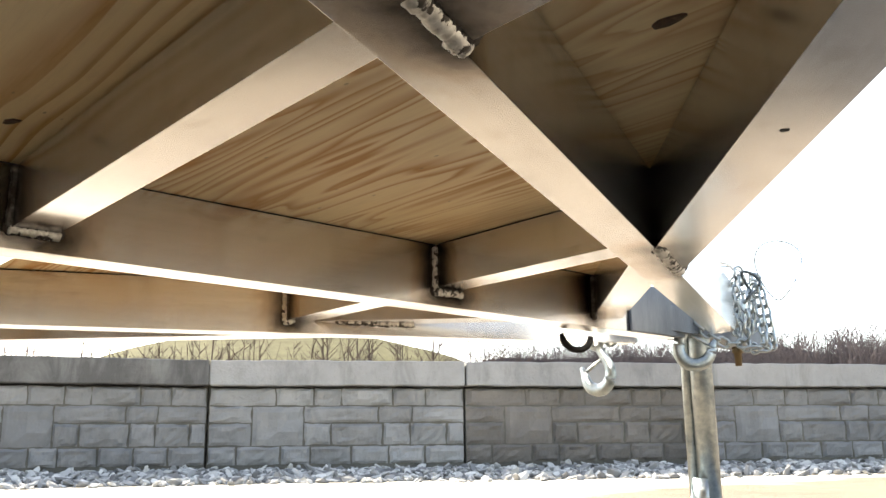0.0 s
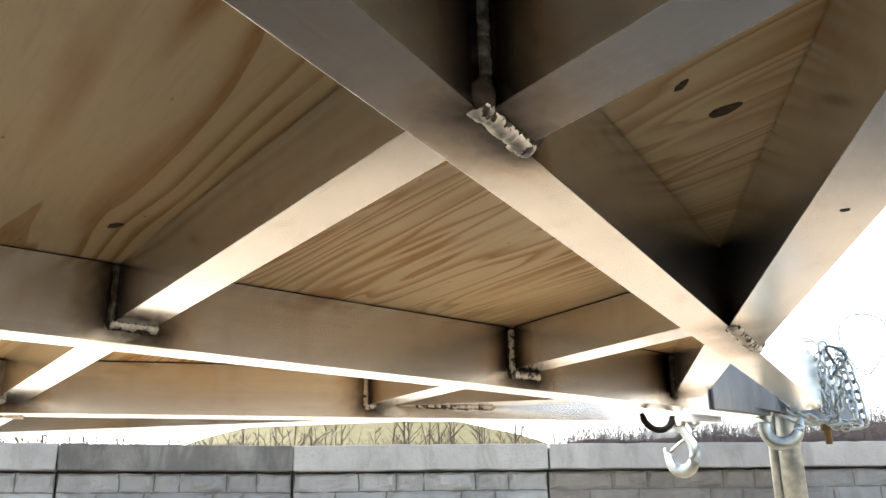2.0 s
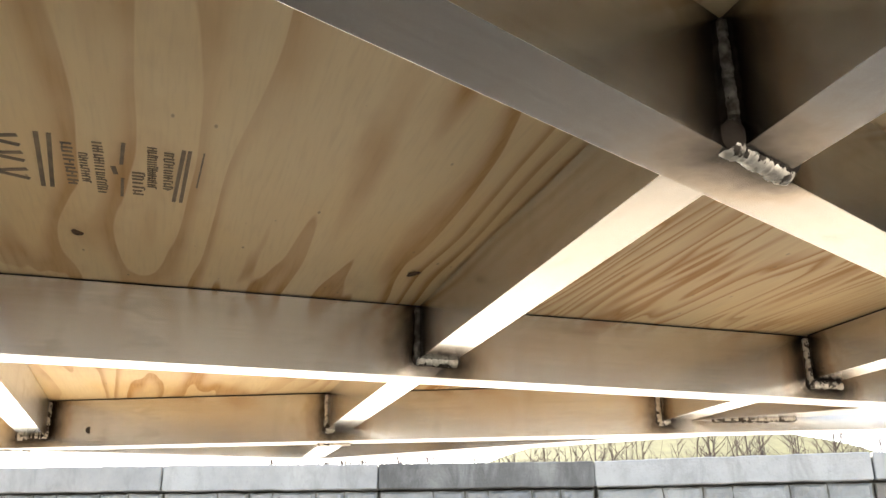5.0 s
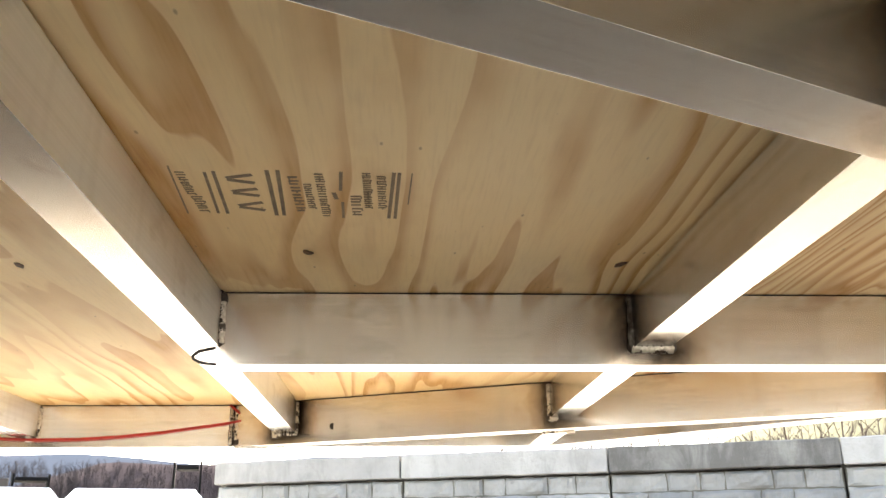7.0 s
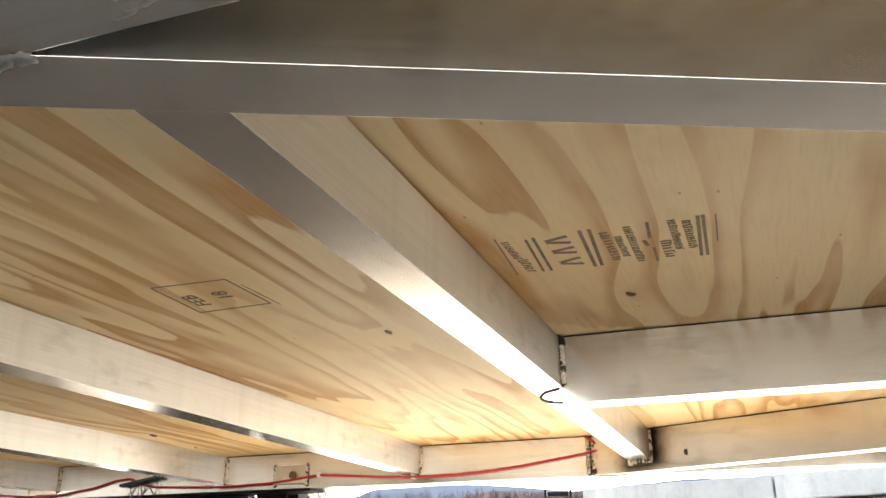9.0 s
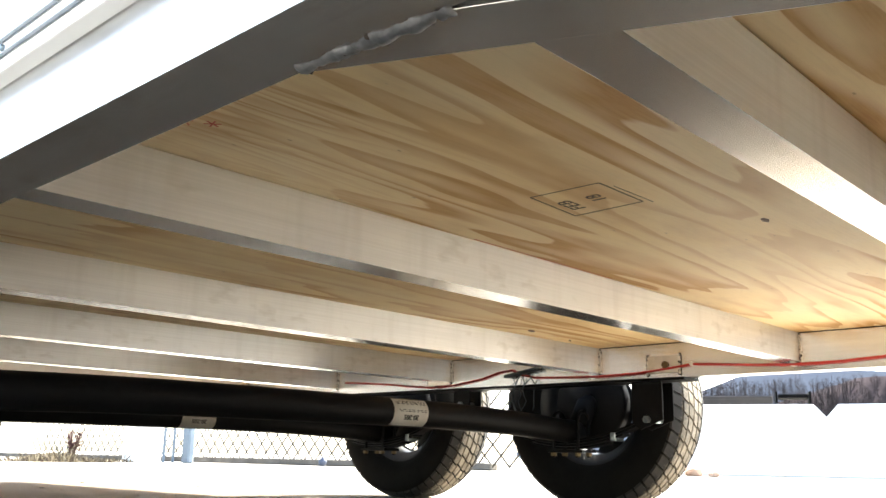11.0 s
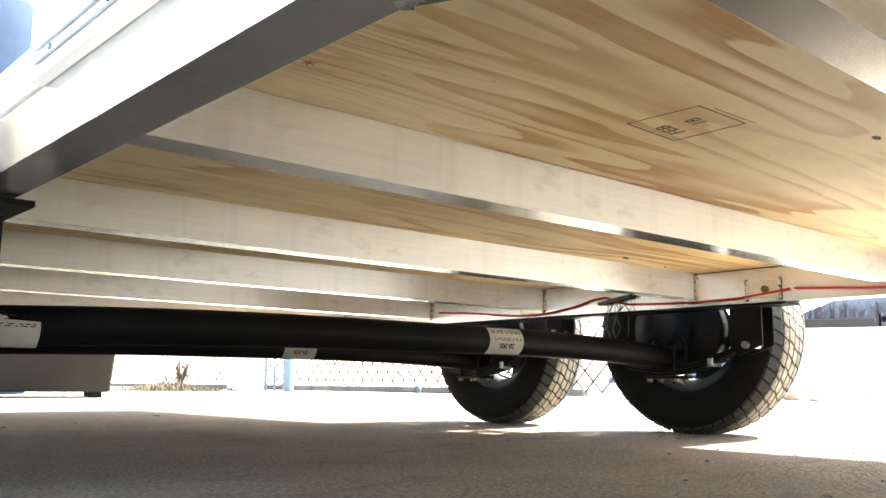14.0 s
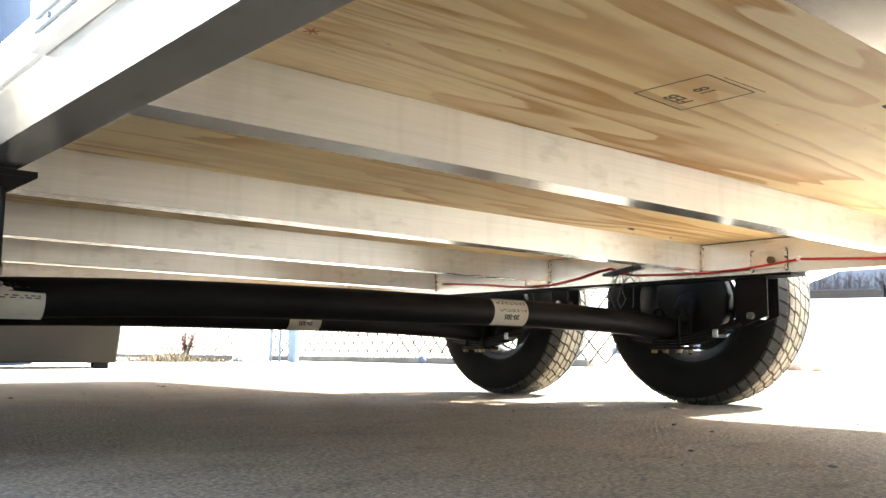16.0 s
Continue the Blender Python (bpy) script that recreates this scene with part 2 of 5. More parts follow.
RUBBER = plain_mat("tyre rubber", (0.003, 0.003, 0.003), (0.007, 0.0066, 0.006), 0.75, 0.0, 12, 0.3)
RIM = plain_mat("dark painted wheel", (0.006, 0.0065, 0.007), (0.013, 0.0135, 0.0145), 0.4, 0.0, 12, 0.1)
TREAD = plain_mat("dusty sunlit tyre tread", (0.13, 0.112, 0.085), (0.30, 0.262, 0.205), 0.9, 0.0, 22, 0.5)
# road dust and painted sunlight on the crown only, running out in streaks at the shoulders
_t = TREAD.node_tree
_b = _t.nodes["Principled BSDF"]
_lit_dust = _b.inputs["Base Color"].links[0].from_socket
_sep = _t.nodes.new("ShaderNodeSeparateXYZ")
_t.links.new(coords(_t), _sep.inputs[0])
_abs = _t.nodes.new("ShaderNodeMath")
_abs.operation = "ABSOLUTE"
_t.links.new(_sep.outputs[0], _abs.inputs[0])
_sum = _t.nodes.new("ShaderNodeMath")
_sum.operation = "MULTIPLY_ADD"
_sum.inputs[1].default_value = 0.055
_t.links.new(noise_tex(_t, coords(_t, (1, 1, 1)), 85, 3), _sum.inputs[0])
_t.links.new(_abs.outputs[0], _sum.inputs[2])
_t.links.new(mix(_t, ramp(_t, _sum.outputs[0], ((0.062, 0.0), (0.094, 1.0))), _lit_dust, (0.014, 0.013, 0.012)), _b.inputs["Base Color"])
ZINC = plain_mat("galvanised steel", (0.17, 0.21, 0.23), (0.42, 0.46, 0.47), 0.32, 0.9, 30, 0.25, 0.001)
BRASS = plain_mat("brass fitting", (0.10, 0.072, 0.04), (0.17, 0.128, 0.07), 0.5, 0.8)
RED = plain_mat("red wire insulation", (0.36, 0.016, 0.016), (0.46, 0.03, 0.024), 0.4)
DARKWIRE = plain_mat("dark wire insulation", (0.02, 0.03, 0.035), (0.05, 0.07, 0.08), 0.5)
PAPER = plain_mat("white paper label", (0.72, 0.70, 0.66), (0.82, 0.80, 0.76), 0.6, 0.0, 20, 0.0)
INK = plain_mat("black ink", (0.015, 0.015, 0.015), (0.04, 0.04, 0.04), 0.7, 0.0, 40, 0.0)
STAMP = plain_mat("faded ink stamp", (0.15, 0.125, 0.095), (0.40, 0.29, 0.18), 0.75, 0.0, 55, 0.0)
DATEINK = plain_mat("dark ink stamp", (0.08, 0.062, 0.045), (0.22, 0.16, 0.10), 0.75, 0.0, 55, 0.0)
REDINK = plain_mat("red crayon", (0.5, 0.08, 0.05), (0.6, 0.14, 0.08), 0.7, 0.0, 40, 0.0)
KNOT = plain_mat("wood knot", (0.022, 0.012, 0.008), (0.21, 0.115, 0.055), 0.7, 0.0, 130, 0.3, 0.001, "World", (1, 1, 1), 300)
WHITE = plain_mat("white trailer skin", (0.78, 0.79, 0.80), (0.83, 0.83, 0.83), 0.3, 0.0, 3, 0.0)
CONCRETE = concrete_mat("concrete", (0.155, 0.157, 0.158), (0.235, 0.236, 0.231))
CAPSTONE = concrete_mat("concrete cap", (0.20, 0.197, 0.192), (0.30, 0.294, 0.283))
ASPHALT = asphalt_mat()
GRAVEL, _t, _b = material("crushed limestone", 0.9)
_g = _t.nodes.new("ShaderNodeNewGeometry")
_t.links.new(ramp(_t, _g.outputs["Random Per Island"], ((0.0, (0.11, 0.11, 0.11)), (0.5, (0.28, 0.28, 0.27)), (1.0, (0.54, 0.53, 0.50)))), _b.inputs["Base Color"])
bump(_t, _b, noise_tex(_t, coords(_t, (1, 1, 1), "World"), 60, 4), 0.4, 0.004)
BARK = plain_mat("bare tree bark", (0.035, 0.026, 0.024), (0.075, 0.056, 0.05), 0.9, 0.0, 5, 0.0)
WOODS = plain_mat("bare woods", (0.046, 0.041, 0.047), (0.098, 0.086, 0.093), 1.0, 0.0, 1.2, 0.0, 0.0, "World", (1, 1, 0.35), 4)
HILLWOODS = plain_mat("far bare woods", (0.020, 0.017, 0.0195), (0.044, 0.036, 0.038), 1.0, 0.0, 0.12, 0.0, 0.0, "World", (1, 1, 0.35), 0.6)
GRASS = plain_mat("dry winter grass", (0.036, 0.036, 0.018), (0.066, 0.063, 0.032), 1.0, 0.0, 0.6, 0.0, 0.0, "World", (1, 1, 1), 6)
BLUE = plain_mat("blue grey paint", (0.010, 0.020, 0.042), (0.015, 0.027, 0.054), 0.85)
BIN = plain_mat("dull brown steel", (0.013, 0.0098, 0.0064), (0.023, 0.0178, 0.012), 0.7, 0.0, 2)

for _m in (BARK, WOODS, HILLWOODS, GRASS, BLUE, ASPHALT, RUBBER, BIN):
    _m.node_tree.nodes["Principled BSDF"].inputs["Specular IOR Level"].default_value = 0.08

# ---------------------------------------------------------------- mesh helpers
def link(name, bm, mat, parent=None, label="", smooth=False):
    me = bpy.data.meshes.new(name)
    bmesh.ops.recalc_face_normals(bm, faces=bm.faces)
    bm.to_mesh(me)
    bm.free()
    me.materials.append(mat)
    if smooth:
        for f in me.polygons:
            f.use_smooth = True
    ob = new(name, me)
    if parent:
        ob.parent = parent
    if label:
        ob["label"] = label
    return ob


def part(name, bm, mat, parent, label="", smooth=False):
    return link(name, bm, mat, parent, label, smooth)


def empty(name, at=(0, 0, 0)):
    ob = new(name)
    ob.location = at
    ob.empty_display_size = 0.1
    return ob


def add_box(bm, c, s, turn=None):
    m = Matrix.Translation(c) @ (turn.to_4x4() if turn else Matrix.Identity(4)) @ Matrix.Diagonal((s[0], s[1], s[2], 1))
    return bmesh.ops.create_cube(bm, size=1.0, matrix=m)["verts"]


def round_edges(bm, w, seg=2):
    bmesh.ops.bevel(bm, geom=bm.edges[:], offset=w, segments=seg, affect="EDGES", profile=0.6)


def cut_plane(bm, at, normal):
    bmesh.ops.bisect_plane(bm, geom=bm.verts[:] + bm.edges[:] + bm.faces[:], plane_co=at, plane_no=normal)


def prism(name, poly, z0, z1, mat, parent, label="", along=None, edge=0.0004):
    """A straight member with the plan outline poly; its local x runs along the member."""
    c = Vector((sum(p[0] for p in poly) / len(poly), sum(p[1] for p in poly) / len(poly), z0))
    a = math.atan2(along[1], along[0]) if along else 0.0
    turn = Matrix.Rotation(-a, 3, "Z")
    bm = bmesh.new()
    lo = [bm.verts.new(turn @ (Vector((x, y, z0)) - c)) for x, y in poly]
    hi = [bm.verts.new(turn @ (Vector((x, y, z1)) - c)) for x, y in poly]
    bm.faces.new(lo)
    bm.faces.new(hi)
    for i in range(len(poly)):
        j = (i + 1) % len(poly)
        bm.faces.new((lo[i], lo[j], hi[j], hi[i]))
    bmesh.ops.recalc_face_normals(bm, faces=bm.faces)
    if edge:
        round_edges(bm, edge)
    if mat is ALU:
        x0, x1 = min(v.co.x for v in bm.verts), max(v.co.x for v in bm.verts)
        step = 0.018 if c.y > -0.3 else 0.05
        for i in range(1, int((x1 - x0) / step)):
            cut_plane(bm, (x0 + (x1 - x0) * i / int((x1 - x0) / step), 0, 0), (1, 0, 0))
        for k in (0.17, 0.33, 0.5, 0.67, 0.83):
            cut_plane(bm, (0, 0, k * (z1 - z0)), (0, 0, 1))
        for k in (-0.012, 0.0, 0.012):
            cut_plane(bm, (0, k, 0), (0, 1, 0))
    ob = part(name, bm, mat, parent, label)
    ob.matrix_basis = Matrix.Translation(c) @ Matrix.Rotation(a, 4, "Z")
    # added dark strip paints the shade between member and deck
    if mat is ALU and abs(z1 - Z_DECK + GAP) < 1e-6:
        prism("seal_tape", inset(poly, 0.0035), z1 + 0.0002, Z_DECK - 0.0003, GAP_SHADE, parent, "", None, 0.0)
    return ob


def inset(poly, d):
    """A convex outline moved inwards by d."""
    area = sum(a[0] * b[1] - b[0] * a[1] for a, b in zip(poly, poly[1:] + poly[:1]))
    lines = []
    for a, b in zip(poly, poly[1:] + poly[:1]):
        u = Vector((b[0] - a[0], b[1] - a[1])).normalized()
        n = Vector((-u.y, u.x)) if area > 0 else Vector((u.y, -u.x))
        lines.append((Vector(a) + n * d, u))
    out = []
    for (p, u), (q, v) in zip(lines[-1:] + lines[:-1], lines):
        k = u.x * v.y - u.y * v.x
        w = ((q - p).x * v.y - (q - p).y * v.x) / k
        out.append(tuple(p + u * w))
    return out


def tube_mesh(bm, pts, r, sides=8, cap=True):
    """A round bar along the points."""
    pts = [Vector(p) for p in pts]
    rad = r if isinstance(r, (list, tuple)) else [r] * len(pts)
    up = Vector((0, 0, 1))
    rings = []
    for i, p in enumerate(pts):
        d = (pts[min(i + 1, len(pts) - 1)] - pts[max(i - 1, 0)]).normalized()
        u = d.cross(up if abs(d.z) < 0.95 else Vector((1, 0, 0))).normalized()
        v = d.cross(u)
        rings.append([bm.verts.new(p + rad[i] * (math.cos(2 * math.pi * k / sides) * u + math.sin(2 * math.pi * k / sides) * v)) for k in range(sides)])
    for a, b in zip(rings, rings[1:]):
        for k in range(sides):
            bm.faces.new((a[k], a[(k + 1) % sides], b[(k + 1) % sides], b[k]))
    if cap:
        bm.faces.new(rings[0])
        bm.faces.new(rings[-1])


def ring_mesh(bm, pts, r, sides=8):
    """A closed round bar through the points, kept in the plane of the points."""
    pts = [Vector(p) for p in pts]
    n = len(pts)
    flat = (pts[n // 3] - pts[0]).cross(pts[2 * n // 3] - pts[0]).normalized()
    rings = []
    for i, p in enumerate(pts):
        d = (pts[(i + 1) % n] - pts[i - 1]).normalized()
        u = d.cross(flat).normalized()
        rings.append([bm.verts.new(p + r * (math.cos(2 * math.pi * k / sides) * u + math.sin(2 * math.pi * k / sides) * flat)) for k in range(sides)])
    for i in range(n):
        a, b = rings[i], rings[(i + 1) % n]
        for k in range(sides):
            bm.faces.new((a[k], a[(k + 1) % sides], b[(k + 1) % sides], b[k]))


def lathe(bm, profile, seg=48, axis="X"):
    """Turn (offset along the axis, radius) pairs round the x axis."""
    rings = []
    for k in range(seg):
        a = 2 * math.pi * k / seg
        rings.append([bm.verts.new((o, r * math.cos(a), r * math.sin(a))) for o, r in profile])
    for k in range(seg):
        a, b = rings[k], rings[(k + 1) % seg]
        for i in range(len(profile) - 1):
            bm.faces.new((a[i], a[i + 1], b[i + 1], b[i]))


# ---------------------------------------------------------------- measures of the trailer
Z_MAIN, Z_CROSS, Z_DECK = 0.385, 0.409, 0.486      # undersides of beams, crossmembers and deck
V0, VK, VW = 0.9328, 0.4509, 0.0549                # A-frame beam: inner line x = V0 - VK * y, width across
RAIL_IN, RAIL_OUT = 1.004, 1.060
NOSE_IN, NOSE_OUT = 1.612, 1.695                   # nose rail: x + y
CENTRE_IN, CENTRE_OUT = 0.014, -0.036
TAIL = -4.30
TONGUE = 1.87
GAP = 0.003


def v_in(y):
    return V0 - VK * y


def v_out(y):
    return V0 + VW - VK * y


# ---------------------------------------------------------------- ground
def ground_height(x, y):
    far = max(0.0, math.hypot(x, y) - 4.5)
    return 0.004 * noise.noise(Vector((x * 1.1, y * 1.1, 0.3))) * min(1.0, far)


def build_ground():
    bm = bmesh.new()
    steps = [-4000, -600, -150, -60, -30] + [-20 + i for i in range(41)] + [30, 60, 150, 600, 4000]
    grid = [[bm.verts.new((x, y, ground_height(x, y))) for y in steps] for x in steps]
    for i in range(len(steps) - 1):
        for j in range(len(steps) - 1):
            bm.faces.new((grid[i][j], grid[i + 1][j], grid[i + 1][j + 1], grid[i][j + 1]))
    return tagged(link("ground", bm, ASPHALT, None, "", True), "worn grey-brown asphalt yard with fine grit, painted darker under the trailer", "ground", kind="structure")


build_ground()

# ---------------------------------------------------------------- trailer frame
trailer = tagged(empty("trailer"), "aluminium tandem-axle trailer with a wedge nose and plywood deck", "trailer")
for s in (1, -1):
    def q(pts, s=s):
        return [(s * x, y) for x, y in pts]

    prism("side_rail", q([(RAIL_IN, TAIL), (RAIL_OUT, TAIL), (RAIL_OUT, NOSE_OUT - RAIL_OUT), (RAIL_IN, NOSE_IN - RAIL_IN)]), Z_MAIN, Z_DECK - GAP, ALU, trailer, "", (0, 1))
    ya, yb = (NOSE_IN - V0 - VW) / (1 - VK), (NOSE_OUT - V0 - VW) / (1 - VK)
    prism("nose_rail", q([(RAIL_IN, NOSE_IN - RAIL_IN), (RAIL_OUT, NOSE_OUT - RAIL_OUT), (NOSE_OUT - yb, yb), (NOSE_IN - ya, ya)]), Z_MAIN, Z_DECK - GAP, ALU, trailer, "", (-s, 1))
    yc, yd = (NOSE_IN - V0) / (1 - VK), (NOSE_OUT - V0) / (1 - VK)
    e = CENTRE_IN if s > 0 else -CENTRE_OUT
    prism("nose_rail", q([(NOSE_IN - yc, yc), (NOSE_OUT - yd, yd), (e, NOSE_OUT - e), (e, NOSE_IN - e)]), Z_CROSS, Z_DECK - GAP, ALU, trailer, "", (-s, 1))
    y0, y1 = (V0 - RAIL_IN) / VK, (V0 + VW - RAIL_IN) / VK
    prism("tongue_beam", q([(RAIL_IN, y0), (RAIL_IN, y1), (v_out(TONGUE), TONGUE), (v_in(TONGUE), TONGUE)]), Z_MAIN, Z_DECK - GAP, ALU, trailer, "", (-VK * s, 1))
    # crossmembers between the centre beam and the tongue beams, and their outer stubs
    for y, z0 in ((0.5615, Z_CROSS), (1.198, Z_CROSS + 0.0055) if s > 0 else (1.176, Z_CROSS)):
        prism("crossmember", q([(e, y), (e, y + 0.0505), (v_in(y + 0.0505), y + 0.0505), (v_in(y), y)]), z0, Z_DECK - GAP, ALU, trailer, "", (1, 0))
    prism("outrigger", q([(v_out(0.5615), 0.5615), (RAIL_IN, 0.5615), (RAIL_IN, NOSE_IN - RAIL_IN), (NOSE_IN - 0.612, 0.612), (v_out(0.612), 0.612)]), Z_MAIN + 0.002, Z_DECK - GAP, ALU, trailer, "", (1, 0))
prism("centre_beam", [(CENTRE_OUT, 0.0), (CENTRE_IN, 0.0), (CENTRE_IN, TONGUE), (CENTRE_OUT, TONGUE)], Z_MAIN, Z_DECK - GAP, ALU, trailer, "", (0, 1))
prism("crossmember", [(-v_in(0), 0), (v_in(0), 0), (v_in(-0.0505), -0.0505), (-v_in(-0.0505), -0.0505)], Z_CROSS, Z_DECK - GAP, ALU, trailer, "", (1, 0))
CROSS_Y = [-0.622 - 0.61 * k for k in range(7)]
for y in CROSS_Y:
    prism("crossmember", [(-RAIL_IN, y - 0.0505), (RAIL_IN, y - 0.0505), (RAIL_IN, y), (-RAIL_IN, y)], Z_CROSS, Z_DECK - 0.0008, ALU, trailer, "", (1, 0))

for ob in trailer.children:
    if ob.name.startswith("crossmember") and ob.location.y < 0.1:
        ob.data.materials.append(ALU_WEB)
        for f in ob.data.polygons:
            if abs(f.normal.y) > 0.9:
                f.material_index = 1

# deck sheets, each one meeting the next above a crossmember
DECK = [(-4.30, -3.085), (-3.085, -1.865), (-1.865, -0.645), (-0.645, 0.585)]
for y0, y1 in DECK:
    prism("plywood_sheet", [(-RAIL_OUT + 0.004, y0 + 0.0005), (RAIL_OUT - 0.004, y0 + 0.0005), (RAIL_OUT - 0.004, y1), (-RAIL_OUT + 0.004, y1)], Z_DECK, Z_DECK + 0.018, PLY, trailer, "", (1, 0), 0.0)
t = RAIL_OUT - 0.004
prism("plywood_sheet", [(-t, 0.586), (t, 0.586), (t, NOSE_OUT - t - 0.004), (0.05, NOSE_OUT - 0.054), (-0.05, NOSE_OUT - 0.054), (-t, NOSE_OUT - t - 0.004)], Z_DECK, Z_DECK + 0.018, PLY_TIGHT, trailer, "", (1, 0), 0.0)


# ---------------------------------------------------------------- wheels, axles and springs
AXLES = (-1.36, -2.225)
WHEEL_X, TYRE_R, TYRE_W = 1.205, 0.332, 0.205


SIDE = [(-0.055, 0.188), (-0.078, 0.196), (-0.094, 0.222), (-0.1025, 0.255), (-0.1005, 0.285), (-0.096, 0.306), (-0.086, 0.3175)]


def tread_radius(u):
    """The crown's radius at u across the tread, -1 to 1."""
    return TYRE_R - 0.008 * u * u - 0.004 * u ** 6


def tyre_mesh():
    bm = bmesh.new()
    crown = [(u * 0.088, tread_radius(u) - 0.0075) for u in (-0.8, -0.4, 0.0, 0.4, 0.8)]
    prof = SIDE + crown + [(-o, r) for o, r in reversed(SIDE)]
    lathe(bm, prof, 96)
    return bm


def tread_mesh():
    """Tread blocks in six rows with narrow slanted cuts between them."""
    bm = bmesh.new()
    rows, count = 6, 52
    for row in range(rows):
        u0, u1 = -1 + 2 * row / rows + 0.040, -1 + 2 * (row + 1) / rows - 0.040
        if row == 0:
            u0 = -1.06
        if row == rows - 1:
            u1 = 1.06
        slant = 0.5
        for k in range(count):
            pitch = 2 * math.pi / count
            a0 = (k + 0.40 * row + 0.12 * (row % 2)) * pitch
            grid = []
            for i in range(4):
                f = i / 3
                line = []
                for u, sk in ((u0, -slant), (u1, slant)):
                    a = a0 + pitch * (0.09 + 0.82 * f + 0.36 * sk)
                    for down in (0.0095, 0.0):
                        r = tread_radius(max(-1, min(1, u))) - down - (0.006 if abs(u) > 1 else 0)
                        line.append(bm.verts.new((u * 0.090, r * math.cos(a), r * math.sin(a))))
                grid.append(line)
            for a, b in zip(grid, grid[1:]):
                bm.faces.new((a[1], a[3], b[3], b[1]))
                bm.faces.new((a[0], a[1], b[1], b[0]))
                bm.faces.new((a[2], a[3], b[3], b[2]))
            for g in (grid[0], grid[-1]):
                bm.faces.new((g[0], g[1], g[3], g[2]))
    return bm


def rim_mesh():
    """Dished steel wheel with hand holes, seen from the back."""
    bm = bmesh.new()
    lathe(bm, [(-0.072, 0.196), (-0.070, 0.186), (-0.055, 0.178), (-0.040, 0.160), (0.040, 0.155), (0.060, 0.178), (0.074, 0.188), (0.078, 0.197)], 48)
    seg = 60
    prof = [(0.020, 0.157), (0.028, 0.150), (0.034, 0.108), (0.028, 0.09), (0.018, 0.07), (0.016, 0.02)]
    rings = []
    for k in range(seg):
        a = 2 * math.pi * k / seg
        rings.append([bm.verts.new((o, r * math.cos(a), r * math.sin(a))) for o, r in prof])
    for k in range(seg):
        for i in range(len(prof) - 1):
            if i == 1 and (k % 12) in (2, 3, 4, 5, 6):
                continue
            a, b = rings[k], rings[(k + 1) % seg]
            bm.faces.new((a[i], a[i + 1], b[i + 1], b[i]))
    return bm


def spring_mesh(y, length=0.60):
    """Leaves under the axle, each one a little shorter, slightly arched."""
    bm = bmesh.new()
    for n, k in enumerate((1.0, 0.86, 0.66, 0.46)):
        pts = []
        for i in range(13):
            u = -1 + 2 * i / 12
            pts.append((u * length / 2 * k, 0.075 * (u * k) ** 2 - 0.0085 * n))
        rows = []
        for yy, zz in pts:
            rows.append([bm.verts.new((dx, yy, zz + dz)) for dx, dz in ((-0.0225, 0.0), (0.0225, 0.0), (0.0225, 0.0068), (-0.0225, 0.0068))])
        for a, b in zip(rows, rows[1:]):
            for i in range(4):
                bm.faces.new((a[i], a[(i + 1) % 4], b[(i + 1) % 4], b[i]))
        bm.faces.new(rows[0])
        bm.faces.new(rows[-1])
    return bm


tyre_data = None
for s in (1, -1):
    for y in AXLES:
        wheel = empty("wheel")
        wheel.parent = trailer
        wheel.matrix_basis = pose(s * WHEEL_X, y, TYRE_R - 0.004, 13 * y, 0, 0 if s > 0 else 180)
        wheel["label"] = "black-walled trailer tyre on a dark steel rim"
        if tyre_data is None:
            t_ob = part("tyre", tyre_mesh(), RUBBER, wheel, "", True)
            g_ob = part("tread", tread_mesh(), TREAD, wheel, "dusty tread blocks with a painted sunlit crown")
            r_ob = part("rim", rim_mesh(), RIM, wheel, "dark steel wheel rim", True)
            bm = bmesh.new()
            lathe(bm, [(-0.075, 0.0), (-0.075, 0.122), (-0.030, 0.128), (-0.026, 0.06), (0.03, 0.045), (0.03, 0.0)], 40)
            d_ob = part("brake_drum", bm, BLACK, wheel, "", True)
            tyre_data = (t_ob, g_ob, r_ob, d_ob)
        else:
            for o in tyre_data:
                c = o.copy()
                scene.collection.objects.link(c)
                c.parent = wheel
for y in AXLES:
    bm = bmesh.new()
    xs = [-1.07, -1.0, -0.9] + [-0.8 + 0.1 * i for i in range(17)] + [0.9, 1.0, 1.07]
    tube_mesh(bm, [(x, y, 0.262 - 0.024 * min(1.0, (abs(x) / 1.0) ** 3)) for x in xs], 0.0355, 20)
    axle = part("axle", bm, BLACK, trailer, "matt black tubular axle with paper labels", True)
    for s in (1, -1):
        bm = bmesh.new()
        tube_mesh(bm, [(s * 1.065, y, 0.245), (s * 1.12, y, 0.322), (s * 1.15, y, 0.328)], 0.034, 14)
        part("drop_arm", bm, BLACK, axle, "", True)
